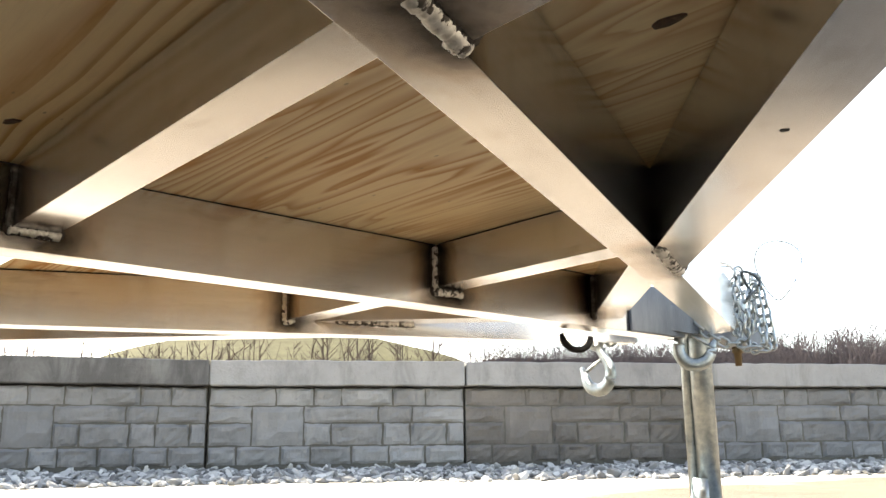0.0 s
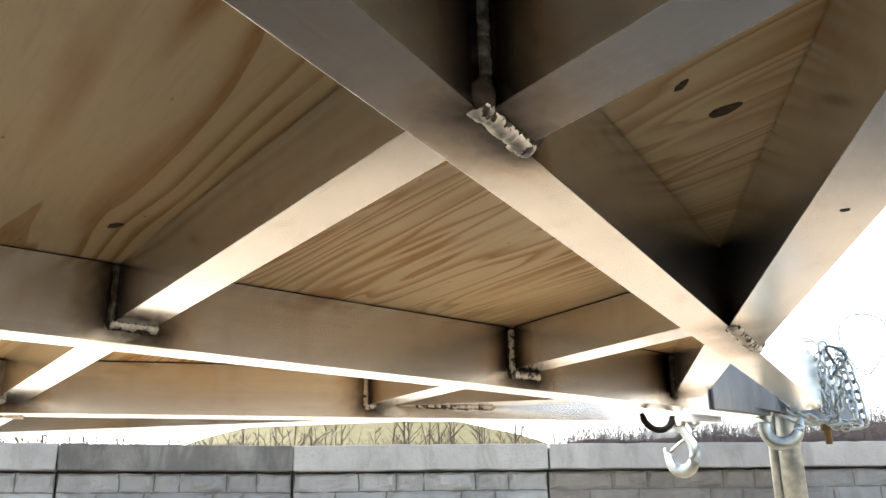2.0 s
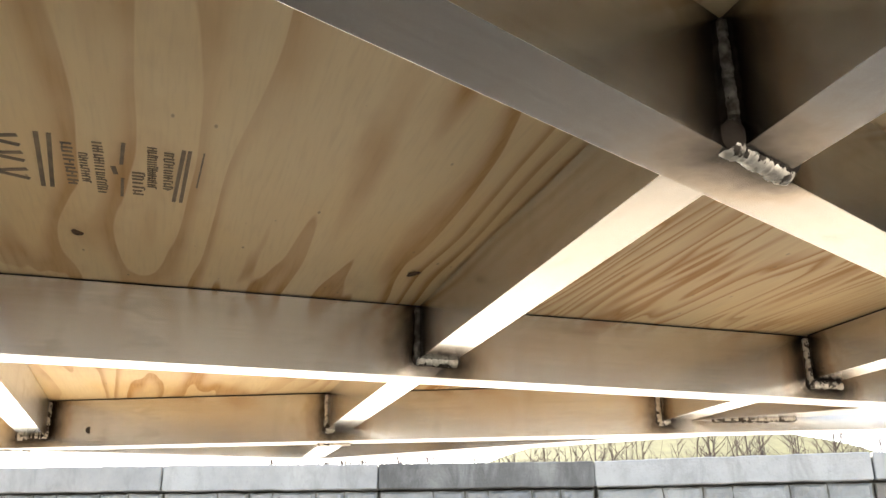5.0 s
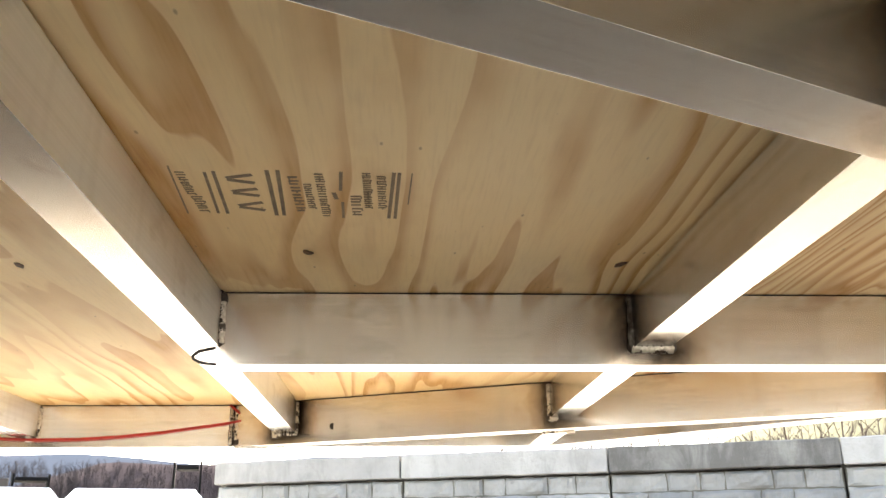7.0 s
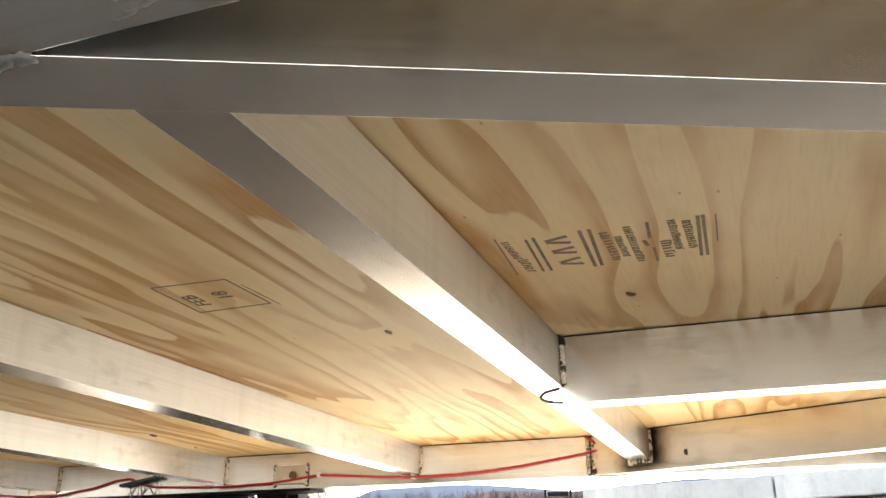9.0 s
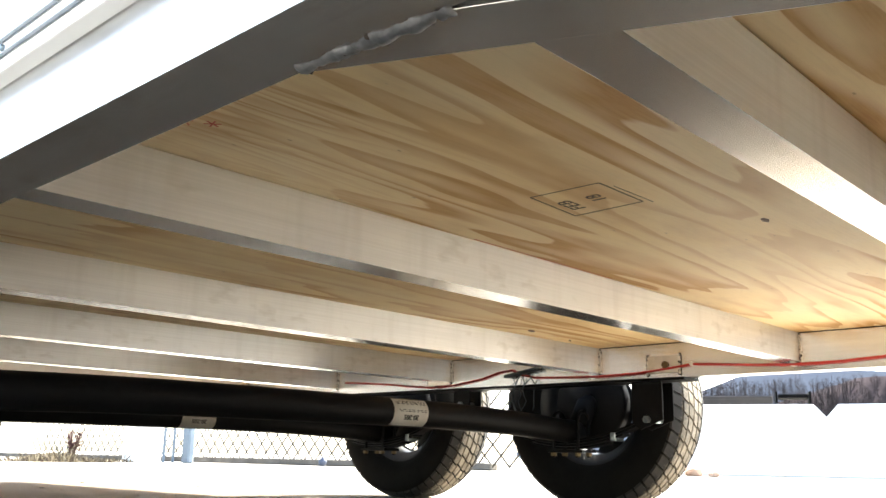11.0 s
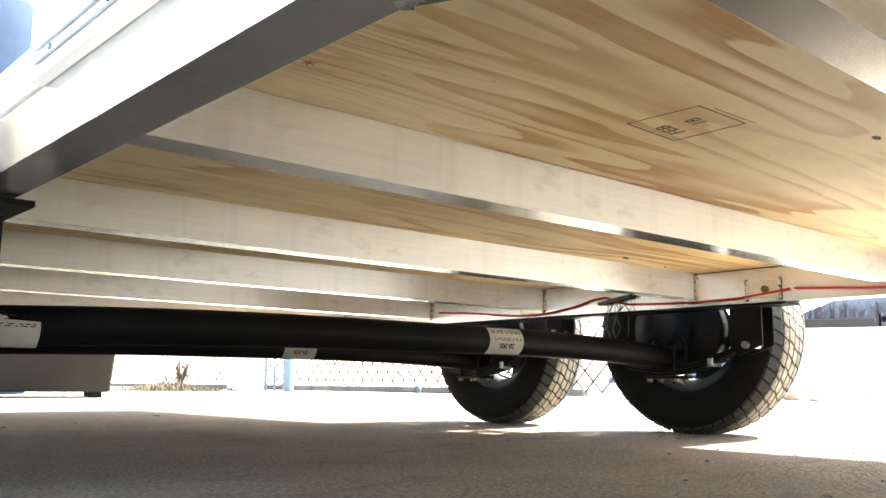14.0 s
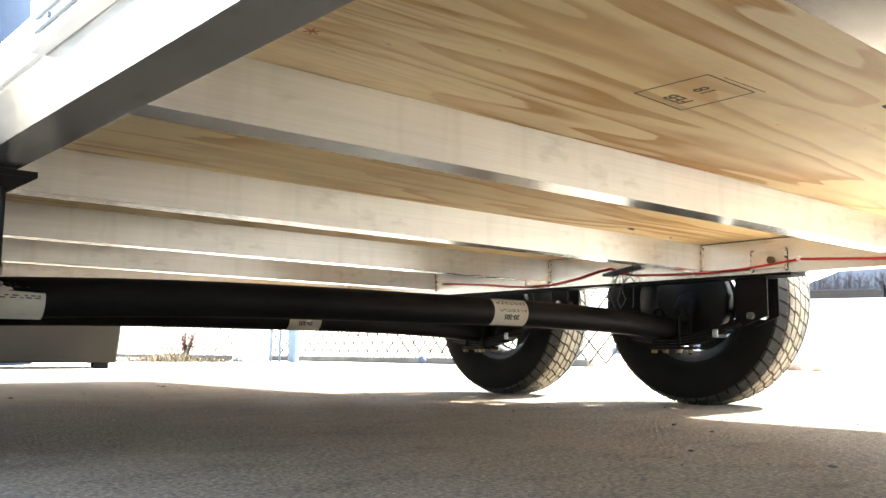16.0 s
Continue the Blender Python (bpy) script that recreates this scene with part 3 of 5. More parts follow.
for s in (1, -1):
    x = s * 1.03
    # steel subframe angle under the rail, with hangers
    bm = bmesh.new()
    add_box(bm, (s * 1.022, -1.85, Z_MAIN - 0.0045), (0.085, 1.82, 0.008))
    part("subframe_angle", bm, BLACK, trailer)
    for y in (-1.065, -2.525):
        bm = bmesh.new()
        for dx in (-0.032, 0.032):
            side = [(0.045, -0.009), (-0.055, -0.009), (-0.055, -0.120), (-0.030, -0.140), (0.045, -0.112)]
            va = [bm.verts.new((x + dx - 0.003, y + a, Z_MAIN + b * 1.05)) for a, b in side]
            vb = [bm.verts.new((x + dx + 0.003, y + a, Z_MAIN + b * 1.05)) for a, b in side]
            bm.faces.new(va)
            bm.faces.new(vb)
            for i in range(5):
                bm.faces.new((va[i], va[(i + 1) % 5], vb[(i + 1) % 5], vb[i]))
        add_box(bm, (x, y - 0.05, Z_MAIN - 0.06), (0.058, 0.006, 0.10))
        bmesh.ops.recalc_face_normals(bm, faces=bm.faces)
        round_edges(bm, 0.0015, 1)
        h = part("spring_hanger", bm, BLACK, trailer)
        bm = bmesh.new()
        tube_mesh(bm, [(x - 0.046, y + 0.003, 0.268), (x + 0.046, y - 0.005, 0.268)], 0.011, 6)
        part("bolt", bm, ZINC, h, "bright zinc bolt")
    bm = bmesh.new()
    for dx in (-0.030, 0.030):
        add_box(bm, (x + dx, -1.79, Z_MAIN - 0.06), (0.006, 0.07, 0.11))
        add_box(bm, (x + dx, -1.79, Z_MAIN - 0.125), (0.006, 0.20, 0.035))
    eq = part("equalizer", bm, BLACK, trailer)
    for dy, z in ((-0.085, Z_MAIN - 0.128), (0.085, Z_MAIN - 0.128), (0.0, Z_MAIN - 0.055)):
        bm = bmesh.new()
        tube_mesh(bm, [(x - 0.044, -1.79 + dy, z), (x + 0.044, -1.79 + dy, z)], 0.010, 6)
        part("bolt", bm, ZINC, eq, "bright zinc bolt")
    for y in AXLES:
        sp = part("leaf_spring", spring_mesh(y), BLACK, trailer)
        sp.location = (x, y, 0.208)
        bm = bmesh.new()
        add_box(bm, (0, 0, -0.031), (0.075, 0.13, 0.009))
        part("tie_plate", bm, BLACK, sp)
        bm = bmesh.new()
        add_box(bm, (0, 0.165, 0.012), (0.050, 0.020, 0.026))
        round_edges(bm, 0.003, 1)
        part("rebound_clip", bm, ZINC, sp, "pale zinc rebound clip")
        for dy in (-0.045, 0.045):
            bm = bmesh.new()
            pts = [(-0.030, dy, -0.05)] + [(-0.030 * math.cos(a), dy, 0.058 + 0.032 * math.sin(a)) for a in [math.pi * i / 8 for i in range(9)]] + [(0.030, dy, -0.05)]
            tube_mesh(bm, pts, 0.006, 6)
            part("u_bolt", bm, BLACK, sp)
            for dx in (-0.030, 0.030):
                bm = bmesh.new()
                tube_mesh(bm, [(dx, dy, -0.036), (dx, dy, -0.046)], 0.010, 6)
                part("nut", bm, BRASS, sp, "yellow-zinc nut")
TRIM = plain_mat("grey painted trim", (0.17, 0.19, 0.22), (0.23, 0.25, 0.28), 0.5)
# front box on the deck: white skin standing on a trim channel along the rail
for s in (1, -1):
    p = prism("side_panel", [(s * (RAIL_OUT + 0.0006), -0.667), (s * (RAIL_OUT + 0.016), -0.667), (s * (RAIL_OUT + 0.016), 0.62), (s * (RAIL_OUT + 0.0006), 0.62)], 0.450, 0.66, WHITE, trailer, "white sheet-metal side panel", (0, 1), 0.002)
    for z, w, h in ((0.4770, 0.0030, 0.004), (0.4630, 0.0030, 0.004)):
        bm = bmesh.new()
        add_box(bm, (s * (RAIL_OUT + 0.0164 + w / 2), -0.01, z), (w, 1.26, h))
        round_edges(bm, 0.0015, 1)
        part("trim_strip", bm, TRIM, trailer)
    for k in range(9):
        bm = bmesh.new()
        tube_mesh(bm, [(s * (RAIL_OUT + 0.0164), -0.60 + 0.145 * k, 0.470), (s * (RAIL_OUT + 0.0194), -0.60 + 0.145 * k, 0.470)], 0.0032, 8)
        part("screw", bm, ZINC, trailer)
    n = NOSE_OUT - 0.012
    prism("nose_panel", [(s * (RAIL_OUT - 0.010), n - RAIL_OUT - 0.004), (s * (RAIL_OUT - 0.004), n - RAIL_OUT + 0.004), (s * 0.02, n - 0.02), (s * 0.02, n - 0.036)], Z_DECK + 0.019, 0.66, WHITE, trailer, "white sheet-metal nose panel", (-s, 1), 0.001)
    bm = bmesh.new()
    add_box(bm, (s * (RAIL_OUT + 0.0022), (TAIL - 0.670) / 2, 0.478), (0.0036, -0.670 - TAIL, 0.050))
    part("edge_strip", bm, WHITE, trailer, "white painted edge strip")

# ---------------------------------------------------------------- weld beads
HEAT = []            # places and reach of the smoke stains left by welding


def rough_tube(bm, line, rad, ripple, seed):
    """A lumpy bar along the points, every ring a little different."""
    up = Vector((0.02, 0.03, 1))
    rings = []
    for i, p in enumerate(line):
        d = (line[min(i + 1, len(line) - 1)] - line[max(i - 1, 0)]).normalized()
        u = d.cross(up if abs(d.z) < 0.9 else Vector((1, 0.1, 0))).normalized()
        v = d.cross(u)
        ring = []
        for k in range(12):
            a = 2 * math.pi * k / 12
            o = math.cos(a) * u + math.sin(a) * v
            q = p + o * rad[i]
            ring.append(bm.verts.new(p + o * rad[i] * (1 + ripple * noise.noise(q * 210 + Vector((seed, 0, 0))) + 0.6 * ripple * noise.noise(q * 480 + Vector((0, seed, 0))))))
        rings.append(ring)
    for a, b in zip(rings, rings[1:]):
        for k in range(12):
            bm.faces.new((a[k], a[(k + 1) % 12], b[(k + 1) % 12], b[k]))
    bm.faces.new(rings[0])
    bm.faces.new(rings[-1])


def bead(name, pts, r, parent, soot=1.0, inward=None, mat=None):
    """A rippled weld along the points; soot is how far it smoked the metal round it, inward points into the metal that it joins."""
    rnd = random.Random(int(abs(pts[0][0]) * 7000 + abs(pts[0][1]) * 1300 + abs(pts[0][2]) * 90))
    line, rad = [], []
    ph = rnd.uniform(0, 9)
    sink = Vector(inward).normalized() if inward else Vector((0, 0, 0))
    for a, b in zip(pts, pts[1:]):
        a, b = Vector(a), Vector(b)
        n = max(4, int((b - a).length / (r * 0.22)))
        for i in range(n + 1 if (b - Vector(pts[-1])).length < 1e-6 else n):
            p = a.lerp(b, i / n)
            o = Vector((noise.noise(p * 160), noise.noise(p * 160 + Vector((7, 0, 0))), noise.noise(p * 160 + Vector((0, 9, 0))))) * min(r, 0.006) * 0.22
            line.append(p + o + sink * r * 0.28)
            rad.append(r * (0.95 + 0.03 * math.sin(len(line) * 1.6 + ph) + 0.22 * noise.noise(p * 60 + Vector((ph, 0, 0)))))
            if soot and i % 5 == 0:
                HEAT.append((*p, max(soot, 0.6) * rnd.uniform(0.7, 1.3), 1.0 if soot > 0.9 else 0.3))
    rad[0] *= 0.6
    rad[-1] *= 0.6
    bm = bmesh.new()
    rough_tube(bm, line, rad, 0.19, ph)
    weld = part(name, bm, mat or WELD, parent, "", True)
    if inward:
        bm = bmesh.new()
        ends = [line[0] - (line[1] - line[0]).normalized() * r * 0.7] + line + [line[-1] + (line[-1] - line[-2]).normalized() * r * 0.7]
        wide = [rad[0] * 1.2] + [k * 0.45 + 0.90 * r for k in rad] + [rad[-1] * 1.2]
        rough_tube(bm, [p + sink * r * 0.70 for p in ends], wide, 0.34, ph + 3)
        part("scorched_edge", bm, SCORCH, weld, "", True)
    return weld


def corner_weld(x, y, face, z0=Z_CROSS, r=0.0068, up=True, ahead=0.055, dark=False):
    """Upright bead in the corner of a crossmember end and a beam's face, and a leg under it. face: +1 when the beam's face looks to +x."""
    if up:
        bead("weld", [(x + face * 0.003, y - 0.002, Z_DECK - 0.006), (x + face * 0.003, y - 0.002, z0 - 0.002)], r * 0.8, trailer, 1.0, (-face, 1, 0), WELD_SHADED if dark else None)
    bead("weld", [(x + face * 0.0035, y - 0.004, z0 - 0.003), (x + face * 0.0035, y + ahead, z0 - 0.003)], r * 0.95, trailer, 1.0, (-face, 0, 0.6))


for y, far in ((0.5615, 0.5615), (1.198, 1.176)):
    corner_weld(CENTRE_IN, y, 1, dark=y < 1)
    corner_weld(-v_in(far), far, 1)
    corner_weld(CENTRE_OUT, far, -1)
corner_weld(-v_in(-0.05), -0.052, 1, ahead=0.03)
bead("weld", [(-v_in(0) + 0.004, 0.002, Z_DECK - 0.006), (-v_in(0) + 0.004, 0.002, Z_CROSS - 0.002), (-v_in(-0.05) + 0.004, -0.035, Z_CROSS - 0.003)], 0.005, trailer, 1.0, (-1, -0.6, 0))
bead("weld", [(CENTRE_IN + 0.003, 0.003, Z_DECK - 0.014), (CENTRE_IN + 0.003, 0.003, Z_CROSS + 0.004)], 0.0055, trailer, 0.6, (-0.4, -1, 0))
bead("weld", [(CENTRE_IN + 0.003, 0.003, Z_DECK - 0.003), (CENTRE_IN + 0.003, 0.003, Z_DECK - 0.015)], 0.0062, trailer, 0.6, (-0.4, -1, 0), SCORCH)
for y in CROSS_Y:
    bead("weld", [(-RAIL_IN + 0.003, y + 0.002, Z_DECK - 0.008), (-RAIL_IN + 0.003, y + 0.002, Z_CROSS - 0.002)], 0.0055, trailer, 0.5, (-1, -0.6, 0))
    bead("weld", [(RAIL_IN - 0.003, y + 0.002, Z_DECK - 0.008), (RAIL_IN - 0.003, y + 0.002, Z_CROSS - 0.002)], 0.0050, trailer, 0)
for s in (1, -1):
    bead("weld", [(s * (v_out(0.5615) + 0.003), 0.5595, Z_DECK - 0.008), (s * (v_out(0.5615) + 0.003), 0.5595, Z_MAIN + 0.006)], 0.0058, trailer, 1.0, (-s, 1, 0), WELD_SHADED)
    bead("weld", [(s * v_out(0.552), 0.552, Z_MAIN + 0.0015), (s * v_out(0.618), 0.618, Z_MAIN + 0.0015)], 0.0078, trailer, 1.0, (0, 0, 1))
    ya, yb = (NOSE_IN - V0 - VW) / (1 - VK), (NOSE_OUT - V0 - VW) / (1 - VK)
    if s > 0:
        bead("weld", [(s * v_out(ya), ya + 0.006, Z_MAIN + 0.002), (s * v_out(yb), yb, Z_MAIN + 0.002)], 0.0094, trailer, 1.0, (0, 0, 1))
    y0, y1 = (V0 - RAIL_IN) / VK, (V0 + VW - RAIL_IN) / VK
    bead("weld", [(s * (RAIL_IN + 0.003), y0 + 0.004, Z_MAIN + 0.003), (s * (RAIL_IN + 0.001), (y0 + y1) / 2, Z_MAIN + 0.0025), (s * (RAIL_IN - 0.003), y1 + 0.004, Z_MAIN + 0.003)], 0.0078, trailer, 0.5, (0, 0, 1), GROUND_WELD)
    for dx, dy, n in ((0.0075, 0.024, 0.020), (0.0115, 0.043, 0.014), (0.015, 0.055, 0.022), (0.010, 0.066, 0.012), (0.019, 0.082, 0.018), (0.020, 0.034, 0.010)):
        bead("weld", [(s * (RAIL_IN + dx), dy, Z_MAIN + 0.0015), (s * (RAIL_IN + dx + 0.004), dy + n, Z_MAIN + 0.0016)], 0.0021, trailer, 0, None, GROUND_WELD)
    e = CENTRE_IN if s > 0 else -CENTRE_OUT
    bead("weld", [(s * (e + 0.003), NOSE_IN - e - 0.006, Z_DECK - 0.006), (s * (e + 0.003), NOSE_IN - e - 0.006, Z_MAIN + 0.016)], 0.005, trailer, 1.0, (-s, 1, 0), WELD_SHADED)
# joint of the far rail and tongue beam, and a long bead on the beam's face
for dy in (-0.150, -0.163):
    bead("weld", [(-RAIL_IN + 0.003, dy, Z_DECK - 0.004), (-RAIL_IN + 0.003, dy, Z_MAIN + 0.004)], 0.0042, trailer, 0.5, (-1, 0, 0))
bead("weld", [(-v_in(1.268) + 0.003, 1.268, 0.424), (-v_in(1.272) + 0.003, 1.272, 0.411), (-v_in(1.41) + 0.003, 1.41, 0.408)], 0.0055, trailer, 0.7, (-1, 0, 0))
# curved bead across the underside of the first crossmember
bead("weld", [(0.006, -0.006, Z_CROSS), (-0.015, -0.032, Z_CROSS), (-0.046, -0.047, Z_CROSS), (-0.066, -0.051, Z_CROSS), (-0.088, -0.048, Z_CROSS), (-0.103, -0.040, Z_CROSS), (-0.108, -0.026, Z_CROSS)], 0.0022, trailer, 0, None, SCORCH)
# welded pads on the far rail for the wire clamps
for y, h in ((-1.015, 0.052), (-1.90, 0.052)):
    bm = bmesh.new()
    add_box(bm, (-RAIL_IN + 0.003, y, 0.424), (0.006, 0.098, h))
    round_edges(bm, 0.0015, 1)
    part("pad_plate", bm, PAD, trailer)
    for dy in (-0.051, 0.051):
        bead("weld", [(-RAIL_IN + 0.004, y + dy, 0.452), (-RAIL_IN + 0.004, y + dy, 0.394)], 0.0042, trailer, 0.4, (-1, 0, 0))
    bm = bmesh.new()
    tube_mesh(bm, [(-RAIL_IN + 0.005, y + 0.01, 0.422), (-RAIL_IN + 0.014, y + 0.01, 0.422)], 0.011, 8)
    part("screw", bm, BRASS, trailer, "brass-coloured clamp screw")


# ---------------------------------------------------------------- marks on the deck sheets and beams
def blob(name, x, y, rx, ry, mat, parent, z=Z_DECK - 0.0012, turn=0.0, seed=0, h=0.0014):
    """A low irregular lens, for knots and drill holes."""
    rnd = random.Random(seed)
    bm = bmesh.new()
    n = 14
    lo, hi = [], []
    for i in range(n):
        a = 2 * math.pi * i / n
        k = rnd.uniform(0.78, 1.12)
        px, py = rx * k * math.cos(a), ry * k * math.sin(a)
        c, s_ = math.cos(turn), math.sin(turn)
        lo.append(bm.verts.new((x + (px * c - py * s_) * 0.8, y + (px * s_ + py * c) * 0.8, z)))
        hi.append(bm.verts.new((x + px * c - py * s_, y + px * s_ + py * c, z + h)))
    bm.faces.new(lo)
    for i in range(n):
        j = (i + 1) % n
        bm.faces.new((lo[i], lo[j], hi[j], hi[i]))
    return part(name, bm, mat, parent)


KNOTS = [(0.702, 0.846, 0.017, 0.008), (0.147, 0.517, 0.013, 0.006), (0.185, 0.1315, 0.009, 0.006), (0.127, -0.227, 0.013, 0.005), (-0.573, -1.167, 0.024, 0.010),
         (0.7095, 0.7823, 0.011, 0.0035), (-0.990, -1.2935, 0.018, 0.005), (-0.80, -1.20, 0.010, 0.004)]
for i, (x, y, rx, ry) in enumerate(KNOTS):
    blob("knot", x, y, rx, ry, KNOT, trailer, seed=i, turn=0.5 * math.sin(i * 2.1))
blob("drill_hole", 0.768, 0.886, 0.0045, 0.0032, INK, trailer, Z_MAIN - 0.0006, 0.4, 11, 0.001)
bm = bmesh.new()
tube_mesh(bm, [(-v_in(0.089) + 0.0005, 0.089, 0.419), (-v_in(0.089) + 0.002, 0.090, 0.419)], 0.008, 7)
part("drill_hole", bm, INK, trailer)


def ink_bar(bm, x0, y0, x1, y1, w):
    """A thin inked stroke on the underside of the deck."""
    a, b = Vector((x0, y0, 0)), Vector((x1, y1, 0))
    d = (b - a).normalized()
    n = Vector((-d.y, d.x, 0)) * w / 2
    z = Vector((0, 0, Z_DECK - 0.0006))
    up = Vector((0, 0, 0.0004))
    vs = [bm.verts.new(p + z) for p in (a - n, b - n, b + n, a + n)]
    ws = [bm.verts.new(p + z + up) for p in (a - n, b - n, b + n, a + n)]
    bm.faces.new(vs)
    bm.faces.new(ws)
    for i in range(4):
        bm.faces.new((vs[i], vs[(i + 1) % 4], ws[(i + 1) % 4], ws[i]))


# grade stamp: rules across and rows of unreadable print
bm = bmesh.new()
rnd = random.Random(5)
for x0, y0, x1, y1, w in ((0.435, 0.027, 0.313, 0.019, 0.0016), (0.421, 0.0575, 0.3145, 0.0507, 0.0028), (0.424, 0.066, 0.314, 0.0603, 0.0032), (0.4275, 0.116, 0.310, 0.1107, 0.0040), (0.4275, 0.126, 0.310, 0.1185, 0.0038),
                          (0.4256, 0.1847, 0.380, 0.1817, 0.0034), (0.349, 0.182, 0.304, 0.1804, 0.0028), (0.374, 0.1745, 0.357, 0.1765, 0.0042), (0.425, 0.2344, 0.3037, 0.2284, 0.0036), (0.425, 0.2395, 0.3036, 0.2351, 0.0034), (0.424, 0.2515, 0.345, 0.2485, 0.0014)):
    ink_bar(bm, x0, y0, x1, y1, w)
for y, h, x0, x1, step in ((0.0345, 0.009, 0.421, 0.366, 0.0050), (0.038, 0.011, 0.360, 0.317, 0.0060), (0.1385, 0.010, 0.412, 0.317, 0.0085), (0.1505, 0.008, 0.395, 0.333, 0.0052), (0.1635, 0.009, 0.420, 0.308, 0.0056),
                           (0.196, 0.011, 0.365, 0.308, 0.0085), (0.2085, 0.009, 0.4225, 0.333, 0.0046), (0.2225, 0.009, 0.4155, 0.333, 0.0056)):
    x = x0
    while x > x1:
        k = rnd.uniform(0.6, 1.0)
        ink_bar(bm, x, y - h / 2, x, y + h / 2 * k, step * 0.38)
        if rnd.random() < 0.7:
            e = rnd.choice((-0.5, 0.0, 0.5))
            ink_bar(bm, x, y + h * e * k, x - step * 0.7, y + h * e * k, 0.0014)
        x -= step * rnd.uniform(0.85, 1.3)
# three bold strokes of the maker's mark, as plain shapes
for x, w in ((0.4065, 0.010), (0.373, 0.009), (0.335, 0.011)):
    ink_bar(bm, x + w, 0.1005, x + 0.002, 0.0755, 0.0056)
    ink_bar(bm, x - w, 0.1005, x - 0.002, 0.0755, 0.0056)
part("grade_stamp", bm, STAMP, trailer, "faded dark ink stamp on plywood")

bm = bmesh.new()
box = [(0.426, -0.4145), (0.423, -0.311), (0.3175, -0.311), (0.3135, -0.420)]
for a, b in zip(box, box[1:] + box[:1]):
    ink_bar(bm, a[0], a[1], b[0], b[1], 0.0017)
ink_bar(bm, 0.400, -0.304, 0.308, -0.3015, 0.0008)
date_box = part("date_stamp", bm, DATEINK, trailer, "boxed ink date stamp on plywood")


def letters(text, size, at, ahead, mat, parent, normal=(0, 0, -1), thick=0.0002):
    """Flat lettering centred at a point: ahead is the reading direction, normal the side that it is read from."""
    cu = bpy.data.curves.new("lettering", "FONT")
    cu.body, cu.size, cu.align_x, cu.align_y, cu.extrude = text, size, "CENTER", "CENTER", thick
    tmp = bpy.data.objects.new("lettering", cu)
    me = bpy.data.meshes.new_from_object(tmp)
    bpy.data.objects.remove(tmp)
    me.materials.clear()
    me.materials.append(mat)
    ob = new("lettering", me)
    x = Vector(ahead).normalized()
    z = Vector(normal).normalized()
    y = z.cross(x).normalized()
    x = y.cross(z)
    ob.matrix_basis = Matrix.Translation(at) @ Matrix((x, y, z)).transposed().to_4x4()
    ob.parent = parent
    return ob


FEB_AT, FEB_DIR, DAY_AT = (0.3625, -0.3925), (1, 0), (0.3705, -0.3475)
letters("FEB", 0.030, (*FEB_AT, Z_DECK - 0.0006), (*FEB_DIR, 0), DATEINK, date_box)
letters("18", 0.030, (*DAY_AT, Z_DECK - 0.0006), (*FEB_DIR, 0), DATEINK, date_box)
bm = bmesh.new()
for a in (0.3, 1.3, 2.4):
    ink_bar(bm, 0.848 - 0.009 * math.cos(a), -0.506 - 0.009 * math.sin(a), 0.848 + 0.009 * math.cos(a), -0.506 + 0.009 * math.sin(a), 0.0016)
ink_bar(bm, 0.862, -0.528, 0.874, -0.518, 0.0014)
ink_bar(bm, 0.874, -0.518, 0.866, -0.514, 0.0014)
part("crayon_mark", bm, REDINK, trailer, "small red crayon mark")
# red marking line where the first deck bay meets its crossmember
bm = bmesh.new()
ink_bar(bm, 0.30, -0.6195, -0.10, -0.6200, 0.0018)
part("crayon_line", bm, REDINK, trailer)

# ---------------------------------------------------------------- axle labels
def axle_label(x0, x1, y, zc, text):
    r = 0.0362
    bm = bmesh.new()
    rows = []
    for i in range(15):
        a = radians(-68 + 128 * i / 14)
        rows.append([bm.verts.new((x, y + r * math.cos(a), zc + r * math.sin(a))) for x in (x0, x1)] )
    for a, b in zip(rows, rows[1:]):
        bm.faces.new((a[0], a[1], b[1], b[0]))
    bmesh.ops.solidify(bm, geom=bm.faces[:], thickness=0.0004)
    lab = part("label", bm, PAPER, trailer, "white printed paper label")
    bm = bmesh.new()
    rr = random.Random(int(abs(x0) * 1000))
    for deg in (44, 38, 32, 8, 2):
        x = min(x0, x1) + 0.008
        while x < max(x0, x1) - 0.016:
            w = rr.uniform(0.004, 0.011)
            a = radians(deg)
            add_box(bm, (x + w / 2, y + (r + 0.0005) * math.cos(a), zc + (r + 0.0005) * math.sin(a)), (w, 0.0004, 0.0018), Matrix.Rotation(-(math.pi / 2 - a) + math.pi / 2, 3, "X"))
            x += w + rr.uniform(0.003, 0.010)
    part("print", bm, INK, lab)
    if text:
        a = radians(-20)
        letters(text, 0.019, ((x0 + x1) / 2, y + (r + 0.0012) * math.cos(a), zc + (r + 0.0012) * math.sin(a)), (1, 0, 0), INK, lab, (0, math.cos(a), math.sin(a)), 0.0008)


axle_label(-0.224, -0.345, AXLES[0], 0.2615, "20-205")
axle_label(-0.165, -0.285, AXLES[1], 0.2620, "20-205")
axle_label(0.843, 0.965, AXLES[0], 0.2425, "")

